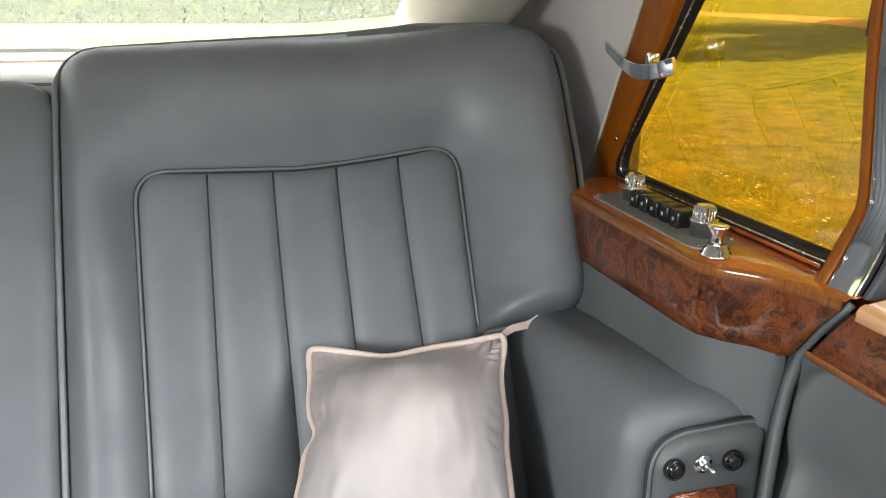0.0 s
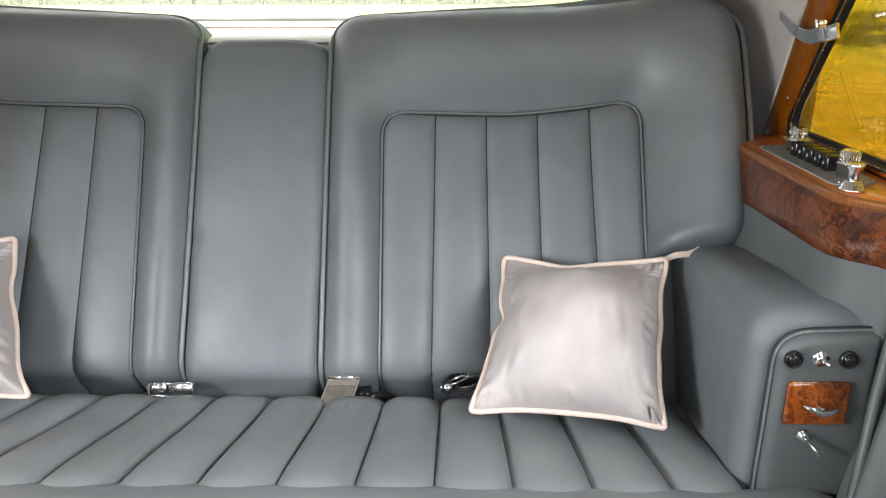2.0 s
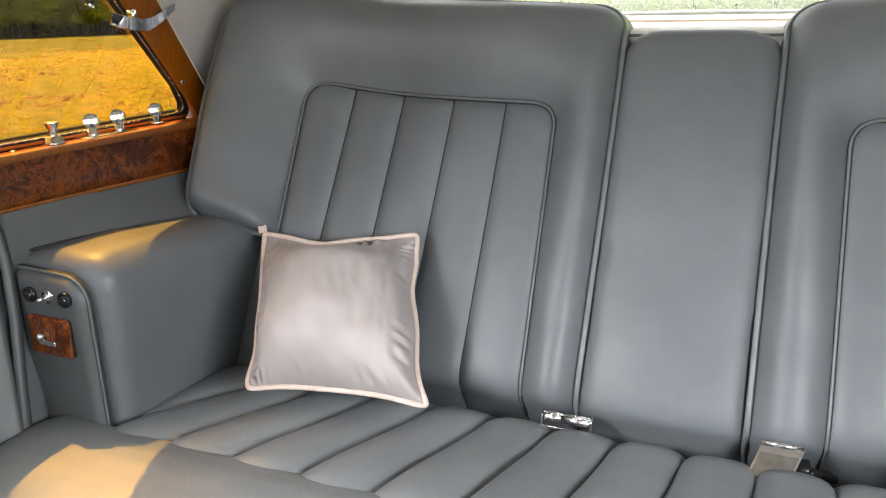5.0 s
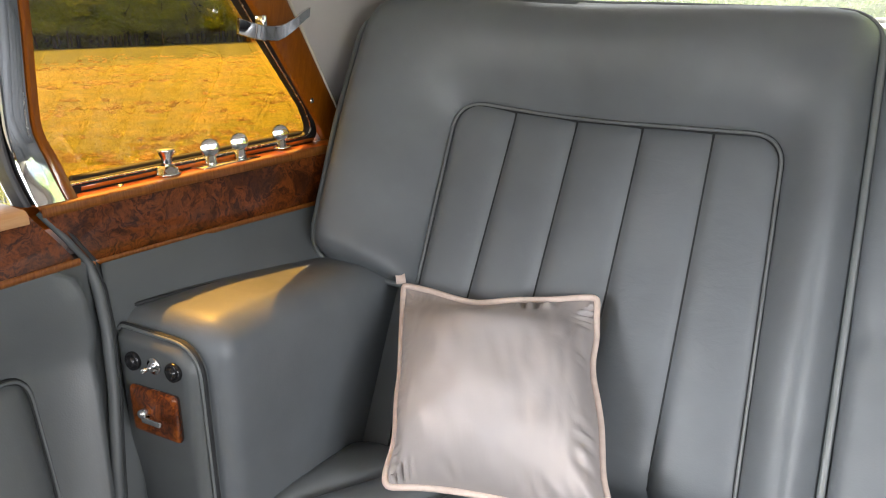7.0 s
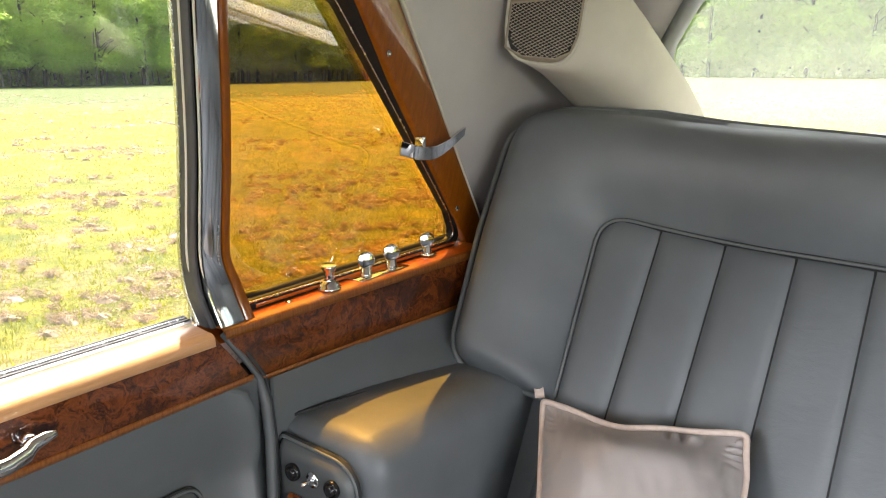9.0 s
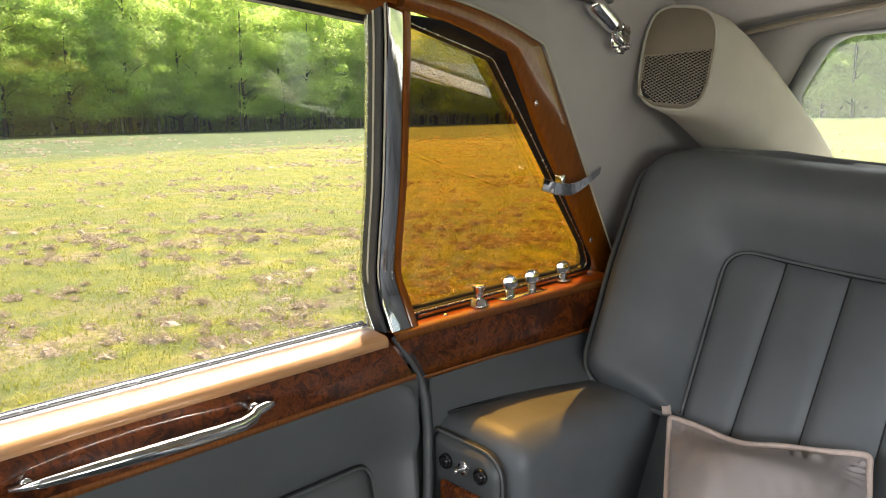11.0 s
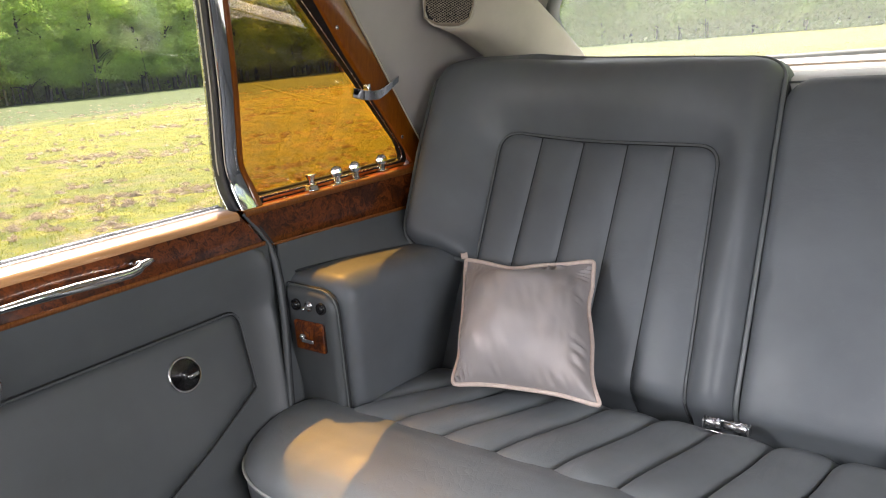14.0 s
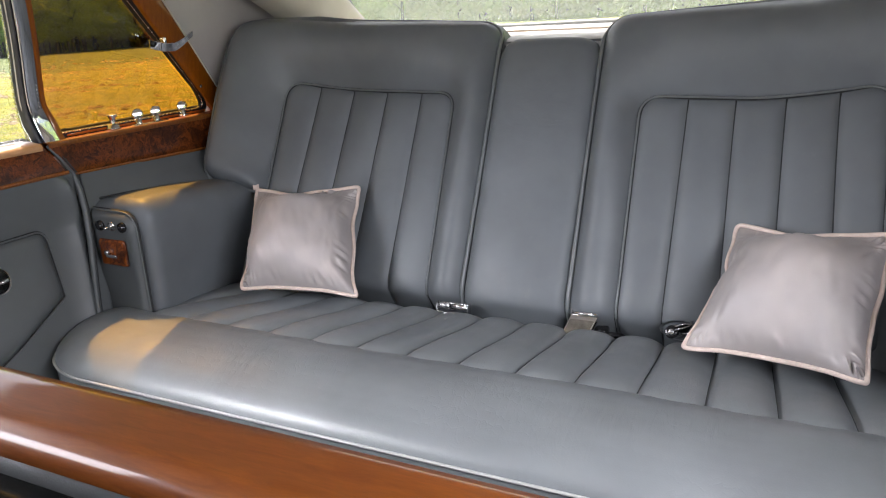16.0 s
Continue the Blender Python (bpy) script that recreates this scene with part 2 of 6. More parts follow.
def make_grass(name):
    m, nt, b = mat(name)
    v = coords(nt)
    big = noise_tex(nt, v, 0.35, 5, 0.6)
    med = noise_tex(nt, v, 2.6, 6, 0.68)
    fine = noise_tex(nt, v, 22, 6, 0.85)
    green = ramp(nt, med, (0.34, (0.13, 0.16, 0.003)), (0.5, (0.28, 0.27, 0.005)), (0.66, (0.45, 0.37, 0.015)))
    straw = ramp(nt, fine, (0.35, (0.30, 0.17, 0.08)), (0.62, (0.61, 0.42, 0.25)))
    mow = noise_tex(nt, coords(nt, (1.5, 0.8, 1)), 1.1, 8, 0.70, 0.5)
    col = mixc(nt, ramp(nt, mow, (0.515, grey(0)), (0.635, grey(0.75))), green, straw)
    col = mixc(nt, ramp(nt, big, (0.45, grey(0.0)), (0.65, grey(0.5))), col, (0.16, 0.19, 0.015))
    clod = noise_tex(nt, coords(nt, (1.5, 0.8, 1)), 3.1, 6, 0.72)
    col = mixc(nt, ramp(nt, clod, (0.585, grey(0)), (0.66, grey(0.5))), col, (0.11, 0.085, 0.02))
    col = mixc(nt, ramp(nt, fine, (0.36, grey(0.75)), (0.56, grey(0))), col, (0.09, 0.10, 0.01))
    # the meadow on the far side is fresher and greener
    pos = nt.nodes.new("ShaderNodeSeparateXYZ")
    nt.links.new(v, pos.inputs[0])
    col = mixc(nt, ramp(nt, maths(nt, "MULTIPLY", pos.outputs["X"], 0.05), (0.1, grey(0)), (0.5, grey(0.85))), col, mixc(nt, ramp(nt, fine, (0.60, grey(0)), (0.70, grey(0.5))), ramp(nt, med, (0.36, (0.055, 0.12, 0.003)), (0.5, (0.135, 0.22, 0.006)), (0.64, (0.25, 0.31, 0.015))), (0.34, 0.25, 0.11)))
    # tree shade painted into the grass as a darker green margin along the wood
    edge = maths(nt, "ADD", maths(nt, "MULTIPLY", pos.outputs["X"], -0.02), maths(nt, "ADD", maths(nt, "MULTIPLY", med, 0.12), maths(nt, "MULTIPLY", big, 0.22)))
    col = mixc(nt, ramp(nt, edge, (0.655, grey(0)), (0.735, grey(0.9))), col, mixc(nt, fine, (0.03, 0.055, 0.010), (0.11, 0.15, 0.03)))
    nt.links.new(col, b.inputs["Base Color"])
    b.inputs["Roughness"].default_value = 0.85
    bump(nt, b, maths(nt, "ADD", fine, med), 0.9, 0.05)
    return m


def make_leaf(name, a, c, through=1.85, share=0.68):
    m, nt, b = mat(name)
    geo = nt.nodes.new("ShaderNodeNewGeometry")
    nt.links.new(ramp(nt, geo.outputs["Random Per Island"], (0.0, a), (1.0, c)), b.inputs["Base Color"])
    b.inputs["Roughness"].default_value = 0.55
    tl = nt.nodes.new("ShaderNodeBsdfTranslucent")
    tl.inputs["Color"].default_value = (min(1, c[0] * through), min(1, c[1] * through), min(1, c[2] * through), 1)
    mx = nt.nodes.new("ShaderNodeMixShader")
    mx.inputs[0].default_value = share
    out = nt.nodes["Material Output"]
    nt.links.new(b.outputs[0], mx.inputs[1])
    nt.links.new(tl.outputs[0], mx.inputs[2])
    nt.links.new(mx.outputs[0], out.inputs["Surface"])
    return m


LEATHER = make_leather("grey_leather", (0.115, 0.127, 0.136), 0.51, shine=0.62, wrinkle=0.09)
LEATHER_CREASED = make_leather("creased_grey_leather", (0.115, 0.127, 0.136), 0.52, shine=0.58, wrinkle=0.22, along=(24, 24, 60))
# glossier, and base lighter than LEATHER to paint in light on the cushion
LEATHER_SEAT = make_leather("polished_lit_grey_leather", (0.140, 0.152, 0.159), 0.44, 0.0, 0.85, 0.30, (62, 16, 16), cracks=0.09)
LEATHER_DOOR = make_leather("grey_door_leather", (0.088, 0.096, 0.098), 0.5, 0.06)
PALE_PIPING = make_leather("pale_leather_piping", (0.34, 0.34, 0.325), 0.4, 0.0, wrinkle=0)
PIPING = make_leather("grey_leather_piping", (0.13, 0.142, 0.143), 0.4, 0.0)
# for seams, and for dark cords that paint shade into creases and gaps
SEAM_SHADE = make_plain("dark_seam_shade", (0.02, 0.022, 0.023), 0.8)
BURL = make_burl("burr_walnut", (0.020, 0.0052, 0.002), (0.066, 0.0155, 0.003), (0.165, 0.042, 0.007), 1.4, 0.9)
WOOD = make_wood("varnished_walnut", (0.32, 0.066, 0.007), (0.50, 0.125, 0.014), (6, 0.8, 6), 0.05, 1.5)
# walnut paled in colour and sheen for the bright sky it mirrors
WOOD_GLARE = make_wood("walnut_sky_glare", (0.46, 0.22, 0.085), (0.60, 0.33, 0.15), (6, 0.8, 6), 0.10, 1.8, 0.6)
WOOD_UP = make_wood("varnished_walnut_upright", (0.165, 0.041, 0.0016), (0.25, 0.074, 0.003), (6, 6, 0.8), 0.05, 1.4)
WOOD_RAIL = make_wood("brown_varnished_walnut", (0.085, 0.020, 0.0025), (0.145, 0.040, 0.005), (0.8, 6, 6), 0.07, 1.45)
BANDING = make_wood("cross_banding", (0.13, 0.036, 0.006), (0.27, 0.095, 0.018), (14, 14, 0.6))
WOOD_RED = make_burl("red_burr_plate", (0.028, 0.005, 0.0012), (0.13, 0.026, 0.003), (0.30, 0.075, 0.008), 1.1)
CHROME = make_plain("chrome", (0.78, 0.78, 0.79), 0.07, 1.0, 0.03, 60)
STEEL = make_plain("dull_chrome", (0.60, 0.60, 0.60), 0.25, 1.0, 0.08, 80)
# chrome darkened in its colour for the dark floor mirrored in it
DARK_REFLECTION = make_plain("chrome_dark_reflection", (0.22, 0.22, 0.23), 0.2, 1.0, 0.1, 80)
RUBBER = make_plain("black_rubber", (0.012, 0.012, 0.013), 0.45, 0, 0.3, 60)
RUBBER.node_tree.nodes["Principled BSDF"].inputs["Specular IOR Level"].default_value = 0.25
GREY_RUBBER = make_plain("grey_rubber", (0.036, 0.036, 0.039), 0.45, 0, 0.2, 60)
GREY_TRIM = make_plain("grey_window_trim", (0.25, 0.25, 0.265), 0.5, 0, 0.1, 60)
BLACK = make_plain("black_plastic", (0.012, 0.012, 0.013), 0.22, 0, 0.2, 60)
LINING = make_plain("grey_headlining", (0.48, 0.452, 0.446), 0.92, 0, 0.05, 12, 0.35, 900, 0.0008)
CREAM = make_plain("cream_vinyl", (0.52, 0.49, 0.42), 0.6, 0, 0.05, 20, 0.25, 700, 0.0005)
TAN = make_plain("tan_vinyl", (0.30, 0.25, 0.19), 0.65, 0, 0.06, 20, 0.25, 700, 0.0005)
MESH_METAL = make_plain("bronze_mesh", (0.34, 0.29, 0.23), 0.5, 0.3, 0.1, 80)
SHELF = make_plain("pale_leather_shelf", (0.62, 0.61, 0.60), 0.5, 0, 0.06, 15, 0.2, 500)
PLATE = make_plain("grey_console_plate", (0.17, 0.18, 0.18), 0.5, 0, 0.08, 60)
SATIN = make_satin("silver_satin")
CORD = make_plain("blush_cord", (0.60, 0.49, 0.43), 0.6, 0, 0.08, 150, 0.4, 1500, 0.0006)
CARPET = make_plain("grey_carpet", (0.06, 0.065, 0.07), 0.95, 0, 0.25, 40, 0.8, 900, 0.003)
PAINT = make_plain("silver_paint", (0.45, 0.46, 0.48), 0.3, 0.3, 0.05, 20)
GLASS = make_glass("window_glass", (0.95, 0.96, 0.95), haze=0.011, haze_tone=(0.42, 0.48, 0.52))
REAR_GLASS = make_glass("rear_window_glass", (0.90, 0.94, 0.90), haze=0.20, haze_tone=(0.42, 0.48, 0.40))
AMBER = make_glass("amber_glass", (0.76, 0.56, 0.22), 1.0, film=0.07)
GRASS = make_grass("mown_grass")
BLADE = make_leaf("grass_blades", (0.16, 0.20, 0.006), (0.40, 0.38, 0.03), 1.1, 0.35)
LEAF = make_leaf("leaves", (0.10, 0.18, 0.03), (0.52, 0.68, 0.18), 1.7, 0.6)
STRAW = make_leaf("straw", (0.33, 0.23, 0.13), (0.58, 0.45, 0.31), 0.9, 0.2)
BARK = make_plain("bark", (0.07, 0.055, 0.04), 0.9, 0, 0.35, 5, 0.9, 20, 0.03)
PALE_BARK = make_plain("pale_bark", (0.26, 0.22, 0.17), 0.9, 0, 0.35, 5, 0.9, 20, 0.03)
PATH_EARTH = make_plain("pale_earth_path", (0.42, 0.31, 0.20), 0.9, 0, 0.2, 2, 0.5, 20, 0.02)

# ---------------------------------------------------------------- mesh helpers
def link(name, bm, material, parent=None, label="", smooth=True, fix=True):
    if fix:
        bmesh.ops.recalc_face_normals(bm, faces=bm.faces)
    me = bpy.data.meshes.new(name)
    bm.to_mesh(me)
    bm.free()
    if smooth:
        me.polygons.foreach_set("use_smooth", [True] * len(me.polygons))
    me.materials.append(material)
    ob = new(name, me)
    if parent is not None:
        ob.parent = parent
    if label:
        ob["label"] = label
    return ob


def part(name, bm, material, parent, label="", smooth=True, fix=True):
    return link(name, bm, material, parent, label, smooth, fix)


def thing(name, label, category, group="", kind=""):
    return tagged(new(name), label, category, group, kind)


def sharp(ob, degrees=38):
    """Keeps crisp edges on a part that is shaded smooth."""
    bm = bmesh.new()
    bm.from_mesh(ob.data)
    for e in bm.edges:
        if len(e.link_faces) == 2 and e.calc_face_angle(0) > radians(degrees):
            e.smooth = False
    bm.to_mesh(ob.data)
    bm.free()
    return ob


def lattice(rows, wrap=False, cap=False):
    """A skin over rows of points, all rows equally long."""
    bm = bmesh.new()
    vs = [[bm.verts.new(p) for p in row] for row in rows]
    n = len(rows[0])
    for a, b in zip(vs, vs[1:]):
        for i in range(n if wrap else n - 1):
            j = (i + 1) % n
            bm.faces.new((a[i], a[j], b[j], b[i]))
    if cap:
        bm.faces.new(vs[0])
        bm.faces.new(vs[-1])
    return bm


def box(x0, x1, y0, y1, z0, z1, bevel=0.0, segs=2):
    bm = bmesh.new()
    bmesh.ops.create_cube(bm, size=1)
    for v in bm.verts:
        v.co = ((x0 + x1) / 2 + v.co.x * (x1 - x0), (y0 + y1) / 2 + v.co.y * (y1 - y0), (z0 + z1) / 2 + v.co.z * (z1 - z0))
    if bevel:
        bmesh.ops.bevel(bm, geom=bm.edges[:], offset=bevel, segments=segs, profile=0.5, affect="EDGES")
    return bm


def tube(path, r, n=8, closed=False):
    """A round cord along points; r is one radius or one for each point."""
    pts = [Vector(p) for p in path]
    rs = r if isinstance(r, (list, tuple)) else [r] * len(pts)
    rows, up = [], None
    for i, p in enumerate(pts):
        a = pts[i - 1] if i or closed else p
        b = pts[(i + 1) % len(pts)] if i + 1 < len(pts) or closed else p
        t = (b - a).normalized()
        if up is None:
            up = t.orthogonal().normalized()
        up = (up - t * up.dot(t)).normalized()
        side = t.cross(up)
        rows.append([p + (up * math.cos(k * math.tau / n) + side * math.sin(k * math.tau / n)) * rs[i] for k in range(n)])
    if closed:
        rows.append(rows[0])
    return lattice(rows, True, not closed)


def lathe(profile, at=(0, 0, 0), axis=(0, 0, 1), n=24):
    """A turned shape: profile of (radius, height) along an axis."""
    q = Vector((0, 0, 1)).rotation_difference(Vector(axis))
    rows = []
    for r, h in profile:
        rows.append([Vector(at) + q @ Vector((max(r, 1e-5) * math.cos(k * math.tau / n), max(r, 1e-5) * math.sin(k * math.tau / n), h)) for k in range(n)])
    return lattice(rows, True, True)


def blend(bm, *others):
    """Joins other bmeshes into the first."""
    for o in others:
        me = bpy.data.meshes.new("tmp")
        o.to_mesh(me)
        o.free()
        bm.from_mesh(me)
        bpy.data.meshes.remove(me)
    return bm


def rounded(points, radii, n=8, closed=True):
    """A polygon with rounded corners, as a list of 2D points."""
    out, k = [], len(points)
    for i, (p, r) in enumerate(zip(points, radii)):
        p = Vector(p)
        if r <= 0 or (not closed and i in (0, k - 1)):
            out.append(p)
            continue
        a, b = (Vector(points[i - 1]) - p), (Vector(points[(i + 1) % k]) - p)
        la, lb = a.length, b.length
        a, b = a / la, b / lb
        ang = a.angle(b)
        cut = min(r / math.tan(ang / 2), la * 0.49, lb * 0.49)
        s, e = p + a * cut, p + b * cut
        for j in range(n + 1):
            f = j / n
            out.append((1 - f) ** 2 * s + 2 * f * (1 - f) * p + f * f * e)
    return out


def refine(poly, step, closed=True):
    out = []
    k = len(poly)
    for i in range(k if closed else k - 1):
        a, b = Vector(poly[i]), Vector(poly[(i + 1) % k])
        m = max(1, int((b - a).length / step))
        out += [a.lerp(b, j / m) for j in range(m)]
    if not closed:
        out.append(Vector(poly[-1]))
    return out


def slab(poly, place, depth):
    """A plate with a polygon outline; place(u, v, w) gives points, w from 0 to -depth."""
    bm = bmesh.new()
    top = [bm.verts.new(place(p[0], p[1], 0)) for p in poly]
    low = [bm.verts.new(place(p[0], p[1], -depth)) for p in poly]
    bm.faces.new(top)
    bm.faces.new(low[::-1])
    for i in range(len(poly)):
        j = (i + 1) % len(poly)
        bm.faces.new((top[j], top[i], low[i], low[j]))
    return bm


def band(outer, inner, place, depth):
    """A plate with a hole; outer and inner have equally many points."""
    bm = bmesh.new()
    o0, i0 = [bm.verts.new(place(*p, 0)) for p in outer], [bm.verts.new(place(*p, 0)) for p in inner]
    o1, i1 = [bm.verts.new(place(*p, -depth)) for p in outer], [bm.verts.new(place(*p, -depth)) for p in inner]
    k = len(outer)
    for i in range(k):
        j = (i + 1) % k
        for quad in ((o0[i], o0[j], i0[j], i0[i]), (o1[j], o1[i], i1[i], i1[j]), (o0[j], o0[i], o1[i], o1[j]), (i0[i], i0[j], i1[j], i1[i])):
            bm.faces.new(quad)
    return bm


def seg_dist(px, py, poly):
    """Nearest distance from many points to a closed polyline, with the nearest points, and which lie inside."""
    P = np.array([(p[0], p[1]) for p in poly])
    best = np.full(px.shape, 1e9)
    bx, by = np.zeros_like(px), np.zeros_like(py)
    inside = np.zeros(px.shape, bool)
    for a, b in zip(P, np.roll(P, -1, 0)):
        d = b - a
        ll = max(d @ d, 1e-12)
        t = np.clip(((px - a[0]) * d[0] + (py - a[1]) * d[1]) / ll, 0, 1)
        qx, qy = a[0] + t * d[0], a[1] + t * d[1]
        dist = np.hypot(px - qx, py - qy)
        near = dist < best
        best, bx, by = np.where(near, dist, best), np.where(near, qx, bx), np.where(near, qy, by)
        if a[1] != b[1]:
            cross = ((a[1] > py) != (b[1] > py)) & (px < (b[0] - a[0]) * (py - a[1]) / (b[1] - a[1]) + a[0])
            inside ^= cross
    return best, bx, by, inside


def quilt(outer, hole, place, height, step=0.005, skirt=0.05, flare=0.0):
    """An upholstered face: the area inside outer and outside hole as a fine skin, raised by height(u, v, d_outer, d_hole), with turned-back edges."""
    us = np.array([p[0] for p in outer])
    vs = np.array([p[1] for p in outer])
    gu = np.arange(us.min() - step, us.max() + 2 * step, step)
    gv = np.arange(vs.min() - step, vs.max() + 2 * step, step)
    U, V = np.meshgrid(gu, gv, indexing="ij")
    d, bx, by, inside = seg_dist(U, V, outer)
    cu, cv = U[:-1, :-1] + step / 2, V[:-1, :-1] + step / 2
    keep = seg_dist(cu, cv, outer)[3]
    if hole is not None:
        dh, hx, hy = seg_dist(U, V, hole)[:3]
        keep &= ~seg_dist(cu, cv, hole)[3]
    n, m = U.shape
    used = np.zeros((n + 1, m + 1), int)
    used[1:n, 1:m] += keep
    touch = used[:-1, :-1] + used[1:, :-1] + used[:-1, 1:] + used[1:, 1:]
    rim = (touch > 0) & (touch < 4)
    to_hole = np.zeros_like(rim)
    if hole is not None:
        to_hole = rim & (dh < d)
        U, V = np.where(to_hole, hx, U), np.where(to_hole, hy, V)
    to_out = rim & ~to_hole
    U, V = np.where(to_out, bx, U), np.where(to_out, by, V)
    d = seg_dist(U, V, outer)[0]
    dh = seg_dist(U, V, hole)[0] if hole is not None else np.full_like(d, 9.0)
    bm = bmesh.new()
    verts = {}
    for i, j in zip(*np.nonzero(touch)):
        verts[i, j] = bm.verts.new(place(U[i, j], V[i, j], height(U[i, j], V[i, j], d[i, j], dh[i, j])))
    for i, j in zip(*np.nonzero(keep)):
        bm.faces.new((verts[i, j], verts[i + 1, j], verts[i + 1, j + 1], verts[i, j + 1]))
    where = {v: k for k, v in verts.items()}
    ring = [e for e in bm.edges if e.is_boundary]
    cu, cv = (us.min() + us.max()) / 2, (vs.min() + vs.max()) / 2
    steps = ((0.35, 0.9), (1.0, 1.0)) if flare else ((1.0, 0.0),)
    front = {v: v for e in ring for v in e.verts}
    for depth, out in steps:
        back = {}
        for v in front:
            i, j = where[v]
            du, dv = U[i, j] - cu, V[i, j] - cv
            ln = math.hypot(du, dv) or 1
            f = 0 if to_hole[i, j] else flare * out / ln
            back[v] = bm.verts.new(place(U[i, j] + du * f, V[i, j] + dv * f, height(U[i, j], V[i, j], d[i, j], dh[i, j]) - (skirt * depth if not to_hole[i, j] else 0.012 * depth)))
        for e in ring:
            p, q = e.verts
            bm.faces.new((front[p], front[q], back[q], back[p]))
        front = back
    return bm


def smooth01(t):
    t = max(0.0, min(1.0, t))
    return t * t * (3 - 2 * t)


def turned(d, r):
    """Height of a quarter-round edge of radius r at distance d from the edge, 0 to 1."""
    t = max(0.0, min(1.0, d / r))
    return math.sqrt(1 - (1 - t) ** 2)


def screw(at, axis, r=0.0035):
    bm = lathe([(r, 0), (r, 0.0008), (r * 0.7, 0.0016), (0, 0.0018)], at, axis, 12)
    return bm


# ---------------------------------------------------------------- the ground and the country round the car
GROUND_Z = -0.34


def ground_z(x, y):
    """Level of the ground: almost flat, rising gently on the side of the path."""
    return GROUND_Z + noise.noise((x * 0.09, y * 0.09, 3)) * min(0.12, math.hypot(x, y) * 0.006) + 0.085 * max(0.0, min(80.0, x - 8))


def build_ground():
    n = 90
    bm = bmesh.new()
    vs = {}

    def stretch(i):
        t = (i / n) * 2 - 1
        return math.copysign(abs(t) ** 3.2 * 900 + abs(t) * 30, t)

    for i in range(n + 1):
        for j in range(n + 1):
            x, y = stretch(i), stretch(j)
            vs[i, j] = bm.verts.new((x, y, ground_z(x, y)))
    for i in range(n):
        for j in range(n):
            bm.faces.new((vs[i, j], vs[i + 1, j], vs[i + 1, j + 1], vs[i, j + 1]))
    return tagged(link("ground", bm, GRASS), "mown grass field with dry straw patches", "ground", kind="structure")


build_ground()


def build_tufts():
    """Short grass blades and raked clippings near the car, on both sides and behind."""
    rng = random.Random(7)
    vs, fs = [], []
    for _ in range(42000):
        a = rng.uniform(-115, 60)
        r = 2.2 + 24 * rng.random() ** 1.5
        x, y = r * math.sin(radians(a)), r * math.cos(radians(a))
        z = ground_z(x, y)
        clump = noise.noise((x * 0.9, y * 1.6, 9)) > 0.12
        for _ in range(3):
            t = rng.uniform(0, math.tau)
            flat = rng.uniform(0.7, 1.4) if clump else rng.uniform(0.6, 1.25)
            ln = rng.uniform(0.025, 0.05) if clump else rng.uniform(0.012, 0.03)
            w = rng.uniform(0.004, 0.010)
            bx, by = x + rng.uniform(-0.1, 0.1), y + rng.uniform(-0.1, 0.1)
            dx, dy = math.cos(t), math.sin(t)
            k = len(vs)
            vs += [(bx - dy * w, by + dx * w, z - 0.01), (bx + dy * w, by - dx * w, z - 0.01), (bx + dx * ln * math.sin(flat), by + dy * ln * math.sin(flat), z + ln * math.cos(flat) + 0.012)]
            fs.append((k, k + 1, k + 2))
    me = bpy.data.meshes.new("grass")
    me.from_pydata(vs, [], fs)
    me.materials.append(BLADE)
    tagged(new("grass", me), "short green and straw-coloured grass blades", "grass", kind="stuff")


build_tufts()


